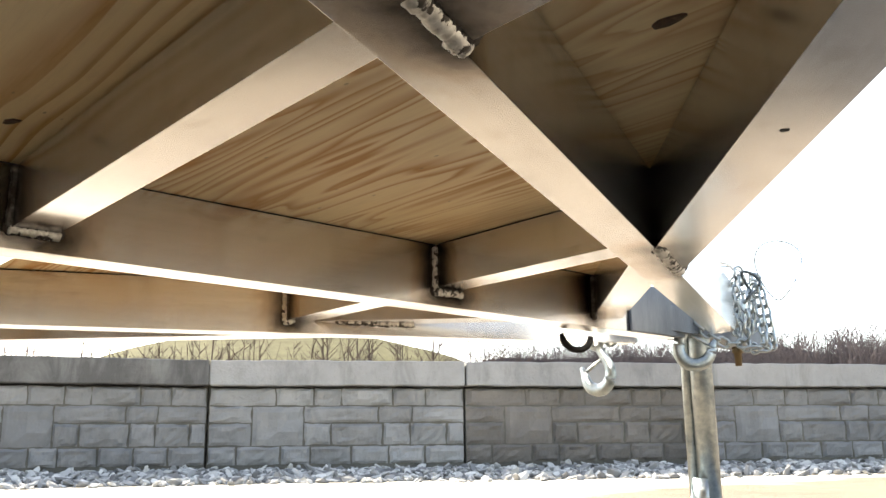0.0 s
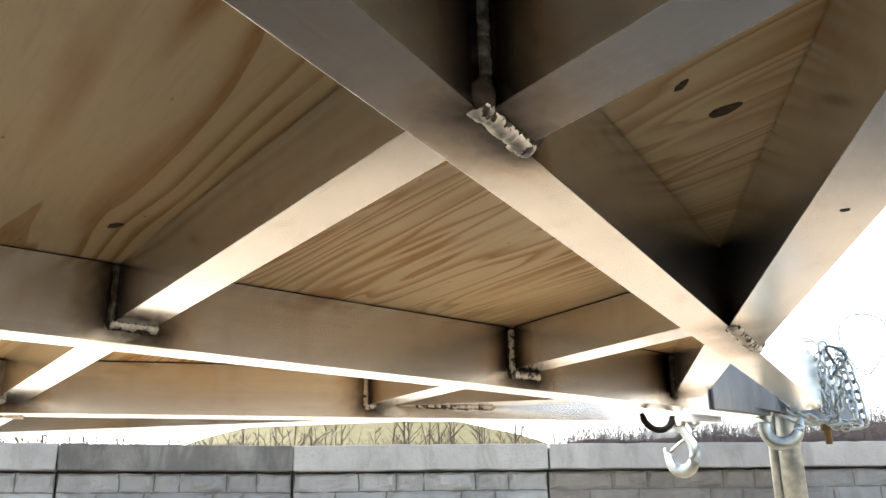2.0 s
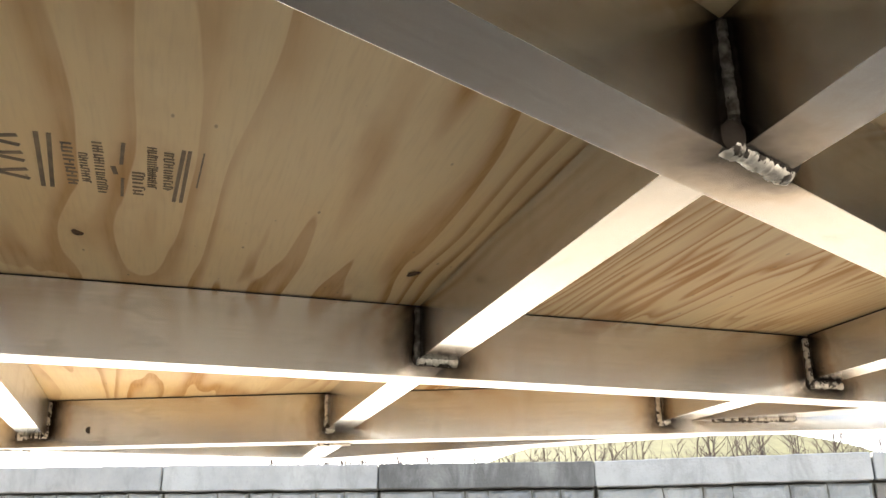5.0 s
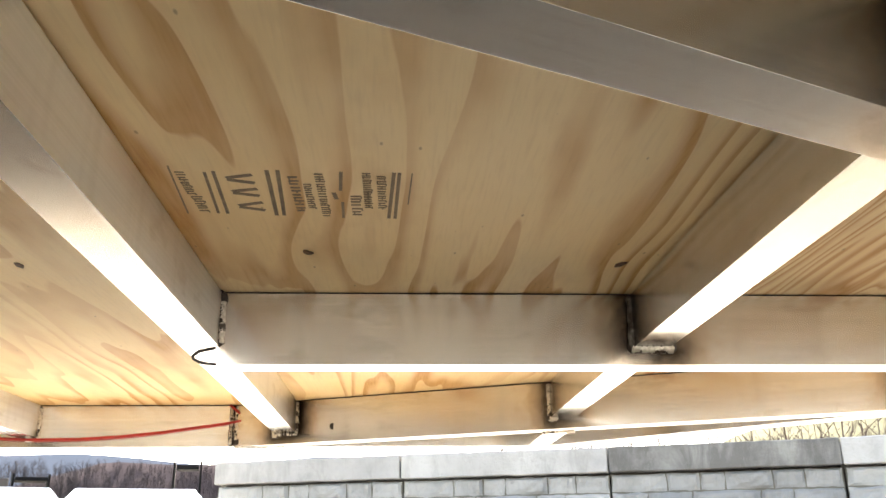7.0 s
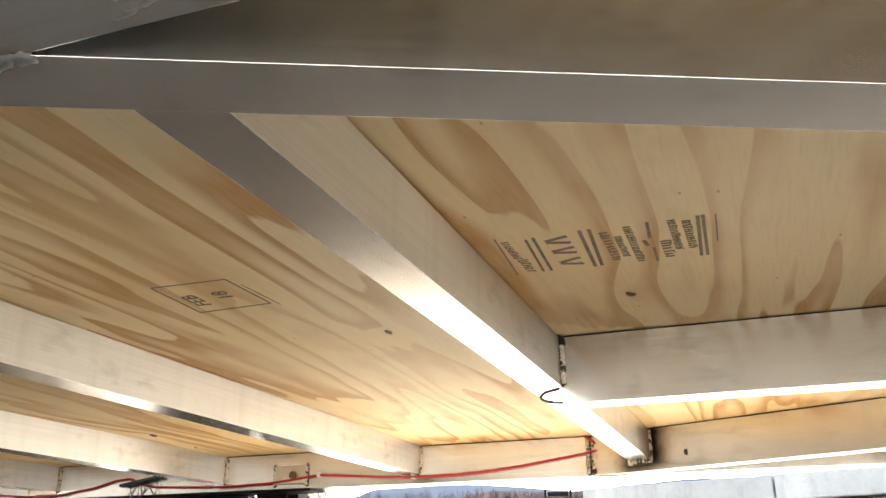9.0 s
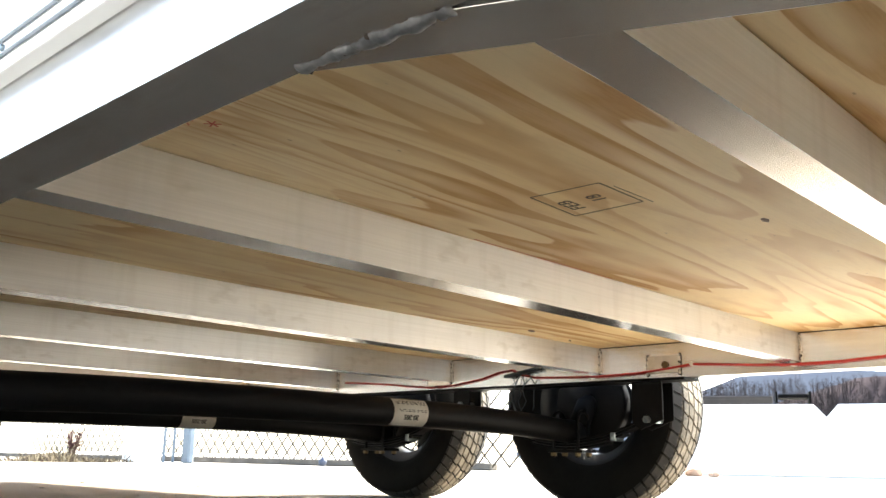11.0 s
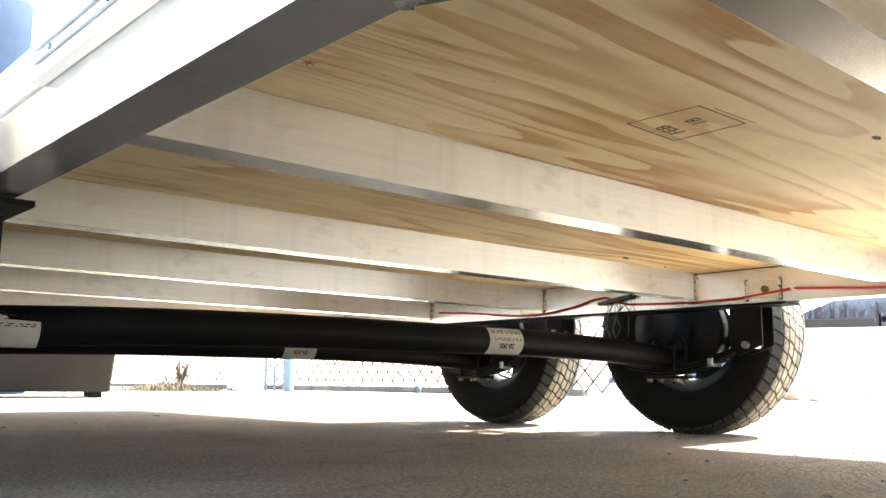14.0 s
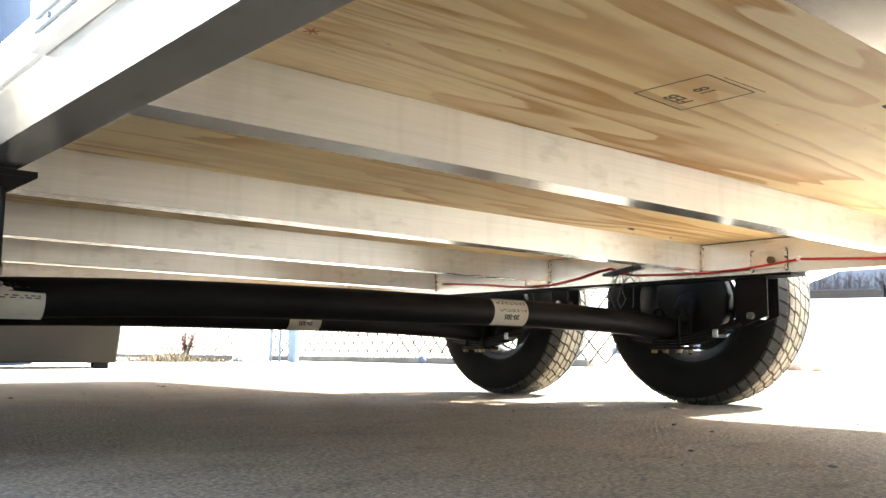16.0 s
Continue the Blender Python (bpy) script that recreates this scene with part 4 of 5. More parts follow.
# ---------------------------------------------------------------- wiring along the far rail
WIRE = [(-0.168, 0.4845), (-0.150, 0.470), (-0.125, 0.449), (-0.187, 0.438), (-0.255, 0.429), (-0.332, 0.418), (-0.42, 0.409), (-0.52, 0.403), (-0.6315, 0.402), (-0.74, 0.407), (-0.85, 0.415), (-0.921, 0.4195), (-1.0, 0.411), (-1.09, 0.402), (-1.2325, 0.3985), (-1.3445, 0.4015), (-1.4745, 0.407), (-1.54, 0.421), (-1.566, 0.436), (-1.62, 0.431), (-1.70, 0.412), (-1.8285, 0.3955), (-1.9235, 0.392), (-2.05, 0.402), (-2.157, 0.4135), (-2.28, 0.423), (-2.40, 0.430)]
bm = bmesh.new()
tube_mesh(bm, [(-RAIL_IN + 0.009 + 0.003 * math.sin(9 * y), y, z) for y, z in WIRE], 0.0034, 8)
wire = tagged(part("wire", bm, RED, None, "", True), "red insulated wire clipped along the aluminium rail", "wire")
for y, z in ((-0.128, 0.447), (-0.640, 0.402), (-0.925, 0.4195), (-1.262, 0.396), (-1.92, 0.391), (-2.40, 0.430)):
    bm = bmesh.new()
    add_box(bm, (-RAIL_IN + 0.006, y, z + 0.002), (0.012, 0.011, 0.014))
    round_edges(bm, 0.003, 1)
    part("clip", bm, PAPER, wire, "pale plastic wire clip")
loom = tagged(empty("wire_bundle", (-RAIL_IN + 0.02, -1.52, 0.39)), "loose dark wires hanging from the rail above a tyre", "wires")
rnd = random.Random(3)
for k in range(6):
    bm = bmesh.new()
    p = Vector((0.0, 0.016 * k - 0.03, 0.030))
    pts = []
    for i in range(9):
        pts.append(p.copy())
        p += Vector((rnd.uniform(-0.004, 0.006), rnd.uniform(-0.012, 0.010), -0.015 + 0.004 * math.sin(i)))
    tube_mesh(bm, pts, 0.0018, 5)
    part("strand", bm, DARKWIRE, loom, "", True)
bm = bmesh.new()
add_box(bm, (-0.002, 0.0, 0.034), (0.026, 0.13, 0.010), Matrix.Rotation(radians(9), 3, "X"))
round_edges(bm, 0.003)
part("splice", bm, DARKWIRE, loom)

# ---------------------------------------------------------------- coupler, jack and safety chains
bm = bmesh.new()
add_box(bm, (CENTRE_IN + 0.004, 1.793, 0.434), (0.006, 0.183, 0.096))
round_edges(bm, 0.0015, 1)
part("coupler_plate", bm, plain_mat("dull galvanised plate", (0.07, 0.085, 0.105), (0.13, 0.15, 0.175), 0.5, 0.4, 5, 0.15, 0.001, "Object", (1, 6, 1)), trailer, "dull blue-grey coupler plate")
CX = -0.011
bm = bmesh.new()
prof = [(1.80, 0.020, 0.400, 0.458), (1.88, 0.048, 0.392, 0.458), (1.98, 0.046, 0.392, 0.458), (2.05, 0.040, 0.388, 0.462), (2.14, 0.034, 0.386, 0.466), (2.20, 0.034, 0.386, 0.466), (2.235, 0.022, 0.390, 0.455)]
rows = []
for y, w, z0, z1 in prof:
    rows.append([bm.verts.new((CX + dx * w, y, z)) for dx, z in ((-1, z0), (-1, z1 - 0.012), (-0.75, z1), (0.75, z1), (1, z1 - 0.012), (1, z0))])
for a, b in zip(rows, rows[1:]):
    for i in range(6):
        bm.faces.new((a[i], a[(i + 1) % 6], b[(i + 1) % 6], b[i]))
bm.faces.new(rows[0])
bm.faces.new(rows[-1])
for v in bm.verts:
    v.co.z += 0.0015
coupler = part("coupler", bm, bpy.data.materials["dull galvanised plate"], trailer, "galvanised ball coupler")
bm = bmesh.new()
add_box(bm, (CX, 2.10, 0.488), (0.022, 0.16, 0.028))
round_edges(bm, 0.005)
part("latch", bm, ZINC, coupler)
bm = bmesh.new()
tube_mesh(bm, [(CX, 1.97, 0.02), (CX, 1.97, 0.10)], 0.028, 20)
tube_mesh(bm, [(CX + 0.008, 1.97, 0.045), (CX + 0.008, 1.97, 0.82)], 0.0235, 24)
tube_mesh(bm, [(CX - 0.024, 1.965, 0.045), (CX - 0.024, 1.965, 0.82)], 0.0125, 16)
part("jack_post", bm, ZINC, trailer, "galvanised tongue jack tube", True)
bm = bmesh.new()
add_box(bm, (CX, 1.97, 0.012), (0.16, 0.16, 0.024))
round_edges(bm, 0.006)
part("jack_foot", bm, ZINC, trailer)
bm = bmesh.new()
tube_mesh(bm, [(CX, 1.97, 0.80), (CX + 0.10, 1.97, 0.80), (CX + 0.16, 1.97, 0.70)], 0.009, 8)
part("jack_handle", bm, ZINC, trailer, "", True)


def chain_link(bm, p, d, flat, L=0.027, W=0.0175, r=0.0030):
    """One oval link at p, long along d, lying in the plane of d and flat."""
    d, flat = d.normalized(), flat.normalized()
    pts = []
    for i in range(14):
        a = 2 * math.pi * i / 14
        u = math.cos(a)
        pts.append(p + d * ((L - W) / 2 * (1 if u > 0 else -1) + u * W / 2 * 0.95) + flat * (math.sin(a) * W / 2))
    ring_mesh(bm, pts, r, 6)


def chain(thing, pts, r=0.0030):
    """Links along a polyline, every second one turned a quarter."""
    pts = [Vector(p) for p in pts]
    run = 0.0
    nxt = 0.0
    k = 0
    shared = {}
    for a, b in zip(pts, pts[1:]):
        L = (b - a).length
        while nxt < run + L:
            p = a.lerp(b, (nxt - run) / L)
            d = (b - a).normalized()
            side = d.cross(Vector((0.3, 0.5, 0.8))).normalized()
            up = d.cross(side)
            f = side + 0.25 * up if k % 2 else up - 0.25 * side
            bm = bmesh.new()
            chain_link(bm, p, d, f, r=r)
            part("link", bm, ZINC, thing, "", True)
            nxt += 0.0205
            k += 1
        run += L


def hook(thing, at, size, turn, mirror=1):
    """A slip hook, upright: shank up one side to its eye, bowl below, and a flared tip; at is the bottom of the bowl."""
    line = [(0.04, 0.98, 0.075), (0.13, 0.82, 0.085), (0.24, 0.66, 0.10), (0.31, 0.48, 0.115), (0.29, 0.30, 0.125), (0.17, 0.15, 0.13), (0.0, 0.11, 0.13), (-0.17, 0.17, 0.12), (-0.27, 0.30, 0.105), (-0.31, 0.44, 0.085), (-0.36, 0.54, 0.055), (-0.385, 0.57, 0.03)]
    bm = bmesh.new()
    pts, rad = [], []
    for i in range(len(line) - 1):
        p = [Vector(line[min(max(i + k, 0), len(line) - 1)]) for k in (-1, 0, 1, 2)]
        for j in range(5):
            u = j / 5
            c = 0.5 * ((2 * p[1]) + (p[2] - p[0]) * u + (2 * p[0] - 5 * p[1] + 4 * p[2] - p[3]) * u * u + (3 * p[1] - p[0] - 3 * p[2] + p[3]) * u ** 3)
            pts.append((mirror * c.x * size, 0, c.y * size))
            rad.append(c.z * size)
    tube_mesh(bm, pts, rad, 14)
    for v in bm.verts:
        v.co.y *= 0.7
    ring_mesh(bm, [Vector((0.13 * size * math.cos(a), 0, 1.06 * size + 0.13 * size * math.sin(a))) for a in [2 * math.pi * i / 12 for i in range(12)]], 0.055 * size, 8)
    ob = part("hook", bm, ZINC, thing, "galvanised slip hook", True)
    ob.matrix_basis = Matrix.Translation(at) @ Matrix.Rotation(radians(turn), 4, "Z")
    bm = bmesh.new()
    tube_mesh(bm, [(mirror * 0.16 * size, 0, 0.74 * size), (mirror * -0.30 * size, 0, 0.46 * size)], 0.035 * size, 6)
    part("latch", bm, ZINC, ob, "", True)
    return ob


chain_a = tagged(empty("safety_chain", (0, 0, 0)), "galvanised safety chain with a slip hook under the tongue", "chain", "safety chains")
hook(chain_a, (0.032, 1.90, 0.318), 0.108, 33, -1)
chain(chain_a, [(0.028, 1.895, 0.424), (0.05, 1.92, 0.395), (0.075, 1.95, 0.372), (0.105, 1.97, 0.372), (0.116, 1.97, 0.42), (0.108, 1.98, 0.49), (0.096, 1.985, 0.527), (0.084, 1.98, 0.47), (0.083, 1.98, 0.40), (0.105, 1.98, 0.362), (0.140, 1.99, 0.362), (0.131, 2.0, 0.43), (0.122, 2.0, 0.495), (0.108, 2.01, 0.47), (0.098, 2.01, 0.40), (0.072, 2.01, 0.43), (0.070, 2.01, 0.515), (0.060, 2.01, 0.46), (0.066, 2.01, 0.39)])
chain_b = tagged(empty("safety_chain", (0, 0, 0)), "galvanised safety chain with a slip hook under the tongue", "chain", "safety chains")
hook(chain_b, (-0.149, 1.80, 0.273), 0.108, 4, 1)
chain(chain_b, [(-0.148, 1.80, 0.400), (-0.135, 1.82, 0.384), (-0.115, 1.85, 0.400), (-0.09, 1.90, 0.43), (-0.06, 1.97, 0.47), (0.0, 2.04, 0.48), (0.05, 2.06, 0.40), (0.085, 2.05, 0.365), (0.125, 2.05, 0.37), (0.118, 2.05, 0.44), (0.102, 2.05, 0.52), (0.088, 2.05, 0.53), (0.085, 2.05, 0.46), (0.090, 2.04, 0.40)])
plug = tagged(empty("breakaway_cable", (0.07, 2.0, 0.43)), "thin coiled breakaway cable tied in a loose bundle with the chains", "cable")
for k, (c, r, tw) in enumerate((((-0.004, -0.03, 0.055), 0.050, 0.3), ((0.058, -0.03, 0.060), 0.022, 0.9), ((0.124, -0.03, 0.083), 0.047, 0.1), ((-0.01, 0.0, 0.07), 0.035, 0.6))):
    bm = bmesh.new()
    pts = []
    for i in range(25):
        a = 2 * math.pi * i / 24 * 0.93
        pts.append((c[0] + r * math.cos(a) * (0.55 if k < 2 else 1), c[1] + 0.02 * math.sin(a * 2 + tw), c[2] + r * 1.3 * math.sin(a)))
    tube_mesh(bm, pts, (0.0032, 0.0030, 0.0014, 0.0016)[k], 6)
    part("strand", bm, (PAPER, DARKWIRE, ZINC, ZINC)[k], plug, "", True)
bm = bmesh.new()
tube_mesh(bm, [(0.0, 0.0, -0.06), (0.0, 0.0, -0.072), (0.0, 0.0, -0.074), (0.0, 0.0, -0.10)], [0.012, 0.012, 0.008, 0.007], 8)
part("pull_pin", bm, BRASS, plug, "brass pull pin", True)
# black rubber loop hanging under the centre beam
bm = bmesh.new()
tube_mesh(bm, [(-0.09 + 0.0 * i, 1.665 + 0.045 * math.cos(math.pi * i / 12), 0.386 - 0.030 * math.sin(math.pi * i / 12)) for i in range(13)], 0.0065, 8)
tagged(part("rubber_loop", bm, RUBBER, None, "", True), "black rubber hose loop hanging below the centre beam", "hose")


# ---------------------------------------------------------------- smoke stains beside the welds
heat = np.array(HEAT)
for ob in trailer.children:
    if ob.type == "MESH" and ob.data.materials[0] is ALU:
        n = len(ob.data.vertices)
        co = np.empty(n * 3)
        ob.data.vertices.foreach_get("co", co)
        m = np.array(ob.matrix_basis)
        co = co.reshape(-1, 3) @ m[:3, :3].T + m[:3, 3]
        dist = np.sqrt(((co[:, None, :] - heat[None, :, :3]) ** 2).sum(2)) / heat[None, :, 3]
        k = heat[None, :, 4]
        near = 0.75 * (k * np.exp(-((dist / 0.025) ** 2))).max(1) + 0.26 * (k * np.exp(-((dist / 0.075) ** 2))).max(1) - 0.175
        at = ob.data.attributes.new("soot", "FLOAT", "POINT")
        at.data.foreach_set("value", np.minimum(near, 1.0))

# ---------------------------------------------------------------- yard: block wall
WALL = [(-6.30, -1.22), (-5.72, 0.28), (-5.22, 1.75), (-4.66, 3.18), (-3.71, 4.72), (-2.76, 6.26), (-1.80, 7.80), (-0.85, 9.35), (0.10, 10.9), (1.05, 12.4), (2.0, 14.0)]
COURSES = [(0.098, 0.130), (0.228, 0.156), (0.384, 0.118), (0.502, 0.128)]
# joints of the moulded face, as fractions of a block's length; a stone without a course above it is two courses tall
JOINTS = [(0, 0.108, 0.275, 0.390, 0.548, 0.697, 0.842, 1), (0, 0.162, 0.362, 0.470, 0.672, 0.782, 0.930, 1), (0, 0.162, 0.362, 0.655, 0.790, 1), (0, 0.252, 0.400, 0.508, 0.712, 0.845, 1)]
TALL = 0.162


def stone_mesh(w, h, rnd):
    """A rock-faced stone: a pillowed front with chipped edges standing out of its joints."""
    bm = bmesh.new()
    g, nx, nz = 0.0055, 8, 5
    ph = rnd.uniform(0, 50)
    grid = []
    for j in range(nz + 1):
        row = []
        for i in range(nx + 1):
            u, v = -1 + 2 * i / nx, -1 + 2 * j / nz
            u, v = math.copysign(abs(u) ** 0.7, u), math.copysign(abs(v) ** 0.7, v)
            rim = abs(u) > 0.99 or abs(v) > 0.99
            x, z = u * (w / 2 - g), v * (h / 2 - g)
            q = Vector((x * 9 + ph, z * 9, ph))
            d = -0.003 if rim else -0.021 - 0.026 * noise.noise(q) - 0.014 * noise.noise(q * 3.1) - 0.008 * v
            d = min(d, -0.009) if not rim else d
            if rim:
                x += 0.009 * noise.noise(q * 2.3)
                z += 0.009 * noise.noise(q * 2.3 + Vector((5, 0, 0)))
            row.append(bm.verts.new((x, d, z)))
        grid.append(row)
    for j in range(nz):
        for i in range(nx):
            bm.faces.new((grid[j][i], grid[j][i + 1], grid[j + 1][i + 1], grid[j + 1][i]))
    edge = [(0, i) for i in range(nx + 1)] + [(j, nx) for j in range(1, nz + 1)] + [(nz, i) for i in range(nx - 1, -1, -1)] + [(j, 0) for j in range(nz - 1, 0, -1)]
    back = [bm.verts.new((grid[j][i].co.x, 0.014, grid[j][i].co.z)) for j, i in edge]
    for k in range(len(edge)):
        n = (k + 1) % len(edge)
        (ja, ia), (jb, ib) = edge[k], edge[n]
        bm.faces.new((grid[ja][ia], back[k], back[n], grid[jb][ib]))
    return bm


wall_rnd = random.Random(21)
MOULD = {}
DARKER = concrete_mat("darker concrete", (0.100, 0.091, 0.081), (0.172, 0.157, 0.140))
PALER = concrete_mat("paler concrete", (0.195, 0.197, 0.195), (0.285, 0.285, 0.278))
STAINED = concrete_mat("stained concrete cap", (0.075, 0.073, 0.069), (0.17, 0.167, 0.158), 0.36)
# darker than the stone faces: dirt plus joint shade put into the colour
JOINT = concrete_mat("shaded dirty joint concrete", (0.080, 0.076, 0.062), (0.125, 0.119, 0.098))
BATCH = [PALER, PALER, CONCRETE, PALER, DARKER, CONCRETE, CONCRETE, CONCRETE, CONCRETE, CONCRETE]
for face, (x0, y0), (x1, y1) in zip(BATCH, WALL, WALL[1:]):
    d = Vector((x1 - x0, y1 - y0, 0))
    block = tagged(empty("retaining_block", ((x0 + x1) / 2, (y0 + y1) / 2, 0)), "grey stone-faced concrete retaining block with a smooth cap", "concrete block", "retaining wall")
    block.rotation_euler = (0, 0, math.atan2(d.y, d.x))
    L = d.length - 0.014
    bm = bmesh.new()
    add_box(bm, (0, 0.32, 0.311), (L, 0.60, 0.622))
    add_box(bm, (0, 0.36, 0.40), (L + 0.10, 0.46, 0.80))
    part("core", bm, JOINT, block, "recessed dirty joints with painted shade")
    bm = bmesh.new()
    add_box(bm, (0, 0.285, 0.7285), (L + 0.001, 0.68, 0.175))
    bmesh.ops.subdivide_edges(bm, edges=[e for e in bm.edges if abs(e.verts[0].co.x - e.verts[1].co.x) > 0.5], cuts=22)
    for v in bm.verts:
        if abs(v.co.x) < L / 2 - 0.01:
            v.co.z += wall_rnd.uniform(-0.004, 0.004)
            v.co.y += wall_rnd.uniform(-0.004, 0.004)
    round_edges(bm, 0.007, 1)
    part("cap", bm, STAINED if -5.5 < x0 < -5 else CAPSTONE, block)
    # every block comes out of the same mould
    for n, (z, h) in enumerate(COURSES):
        for f0, f1 in zip(JOINTS[n], JOINTS[n][1:]):
            tall = f0 == TALL and n in (1, 2)
            if tall and n == 2:
                continue
            hh = h + COURSES[2][1] if tall else h
            w = (f1 - f0) * L
            key = (n, f0)
            if key not in MOULD:
                MOULD[key] = stone_mesh((f1 - f0) * 1.58, hh, wall_rnd)
                st = part("stone", MOULD[key], face, block)
                MOULD[key] = {face.name: st.data}
                MOULD[key]["any"] = st.data
            else:
                if face.name not in MOULD[key]:
                    me = MOULD[key]["any"].copy()
                    me.materials[0] = face
                    MOULD[key][face.name] = me
                st = new("stone", MOULD[key][face.name])
                st.parent = block
            st.location = ((f0 + f1) / 2 * L - L / 2, 0.02, z + hh / 2)
            st.scale = (L / 1.58, 1, 1)


# ---------------------------------------------------------------- crushed stone along the wall
def gravel():
    rnd = random.Random(8)
    verts, faces = [], []
    base = [Vector(v) for v in ((0, 0, -1), (0.72, -0.53, -0.45), (-0.28, -0.85, -0.45), (-0.89, 0, -0.45), (-0.28, 0.85, -0.45), (0.72, 0.53, -0.45), (0.28, -0.85, 0.45), (-0.72, -0.53, 0.45), (-0.72, 0.53, 0.45), (0.28, 0.85, 0.45), (0.89, 0, 0.45), (0, 0, 1))]
    tri = ((0, 1, 2), (1, 0, 5), (0, 2, 3), (0, 3, 4), (0, 4, 5), (1, 5, 10), (2, 1, 6), (3, 2, 7), (4, 3, 8), (5, 4, 9), (1, 10, 6), (2, 6, 7), (3, 7, 8), (4, 8, 9), (5, 9, 10), (6, 10, 11), (7, 6, 11), (8, 7, 11), (9, 8, 11), (10, 9, 11))
    for (x0, y0), (x1, y1) in zip(WALL, WALL[1:]):
        d = Vector((x1 - x0, y1 - y0, 0))
        side = Vector((d.y, -d.x, 0)).normalized()
        for _ in range(1500):
            u, o = rnd.random(), abs(rnd.gauss(0, 0.42)) + 0.02
            if o > 1.3:
                continue
            r = rnd.uniform(0.011, 0.036) * (1.25 if rnd.random() < 0.1 else 1.0)
            p = Vector((x0, y0, 0)) + d * u + side * o
            p.z = max(0.0, 0.075 * (1 - o / 0.9)) * rnd.random() + r * 0.3
            turn = Euler((rnd.gauss(0, 0.45), rnd.gauss(0, 0.45), rnd.uniform(0, 6))).to_matrix()
            sx = Vector((rnd.uniform(1.0, 2.0), rnd.uniform(0.7, 1.2), rnd.uniform(0.3, 0.6)))
            n0 = len(verts)
            for v in base:
                q = Vector((v.x * sx.x, v.y * sx.y, v.z * sx.z)) * r * rnd.uniform(0.8, 1.15)
                verts.append(tuple(p + turn @ q))
            faces += [(a + n0, b + n0, c + n0) for a, b, c in tri]
    me = bpy.data.meshes.new("gravel")
    me.from_pydata(verts, [], faces)
    me.materials.append(GRAVEL)
    tagged(new("gravel", me), "pale crushed stone heaped along the foot of the wall", "gravel", kind="stuff")


gravel()


# ---------------------------------------------------------------- sunlit blocks, fence and other yard things
def yard_point(az, dist):
    """A place on the ground by bearing (degrees to the left of the trailer's heading) and distance from the nose."""
    return Vector((1.33 - dist * math.sin(radians(az)), 0.25 + dist * math.cos(radians(az)), 0))


PALE = plain_mat("white painted concrete", (0.80, 0.80, 0.79), (0.88, 0.88, 0.87))
pale = [yard_point(a, 11.6) for a in (101.5, 109.5, 117.5)]
for i, (a, b) in enumerate(zip(pale, pale[1:])):
    d = b - a
    bm = bmesh.new()
    L = d.length - 0.02
    out = [(-L / 2, 0), (L / 2, 0), (L / 2, 0.62), (L / 2 - 0.16, 0.80), (-L / 2 + 0.16, 0.80), (-L / 2, 0.62)]
    f = [bm.verts.new((x, 0, z)) for x, z in out]
    k = [bm.verts.new((x, 0.6, z)) for x, z in out]
    bm.faces.new(f)
    bm.faces.new(k)
    for n in range(6):
        bm.faces.new((f[n], f[(n + 1) % 6], k[(n + 1) % 6], k[n]))
    round_edges(bm, 0.01, 1)
    ob = tagged(link("concrete_barrier", bm, PALE), "pale sunlit concrete block with chamfered top corners", "barrier", "concrete barriers")
    ob.location = (a + b) / 2
    ob.rotation_euler = (0, 0, math.atan2(d.y, d.x))


MATT = plain_mat("matt black plastic", (0.0015, 0.0015, 0.0017), (0.003, 0.003, 0.0033), 0.9)
MATT.node_tree.nodes["Principled BSDF"].inputs["Specular IOR Level"].default_value = 0.1


def crate(at, w, h, turn, label):
    c = tagged(empty("crate", at), label, "crate", "slatted crates")
    c.rotation_euler = (0, 0, radians(turn))
    for i in range(5):
        for y in (-w / 2, w / 2):
            bm = bmesh.new()
            add_box(bm, (-w / 2 + w * (i + 0.5) / 5, y, h / 2), (w / 5 * 0.74, 0.03, h))
            part("slat", bm, MATT, c)
    for z in (0.12, h / 2, h - 0.06):
        bm = bmesh.new()
        add_box(bm, (0, 0, z - 0.02), (w - 0.02, w - 0.06, 0.06))
        part("rail", bm, MATT, c)
    return c


p = yard_point(102.7, 13.5)
crate(p, 0.36, 1.32, 12, "black slatted crate standing beyond the wall end")
p = yard_point(111.3, 17.0)
crate(p, 0.55, 1.36, 24, "black slatted crate standing on the yard")

# flatbed parked beyond the barriers
bed = tagged(empty("flatbed_trailer", yard_point(116.0, 19.0)), "dark brown parked flatbed trailer with a lettered side board", "trailer")
bed.rotation_euler = (0, 0, radians(25))
BROWN = plain_mat("dark brown paint", (0.010, 0.0075, 0.007), (0.020, 0.0155, 0.014), 0.8)
bm = bmesh.new()
add_box(bm, (0, 0, 1.12), (6.4, 2.1, 0.22))
round_edges(bm, 0.02, 1)
part("deck", bm, BROWN, bed)
for x in (-2.9, -1.4, 0.0, 1.4, 2.9):
    bm = bmesh.new()
    add_box(bm, (x, -1.06, 1.12), (0.05, 0.03, 0.24))
    part("stake_pocket", bm, BLACK, bed)
bm = bmesh.new()
add_box(bm, (-2.2, -1.0, 0.93), (1.7, 0.06, 0.16))
board = part("side_board", bm, BROWN, bed)
for i in range(4):
    bm = bmesh.new()
    add_box(bm, (-2.0 + 0.16 * i, -1.034, 0.93), (0.11, 0.008, 0.08))
    part("logo_bar", bm, PAPER, board)
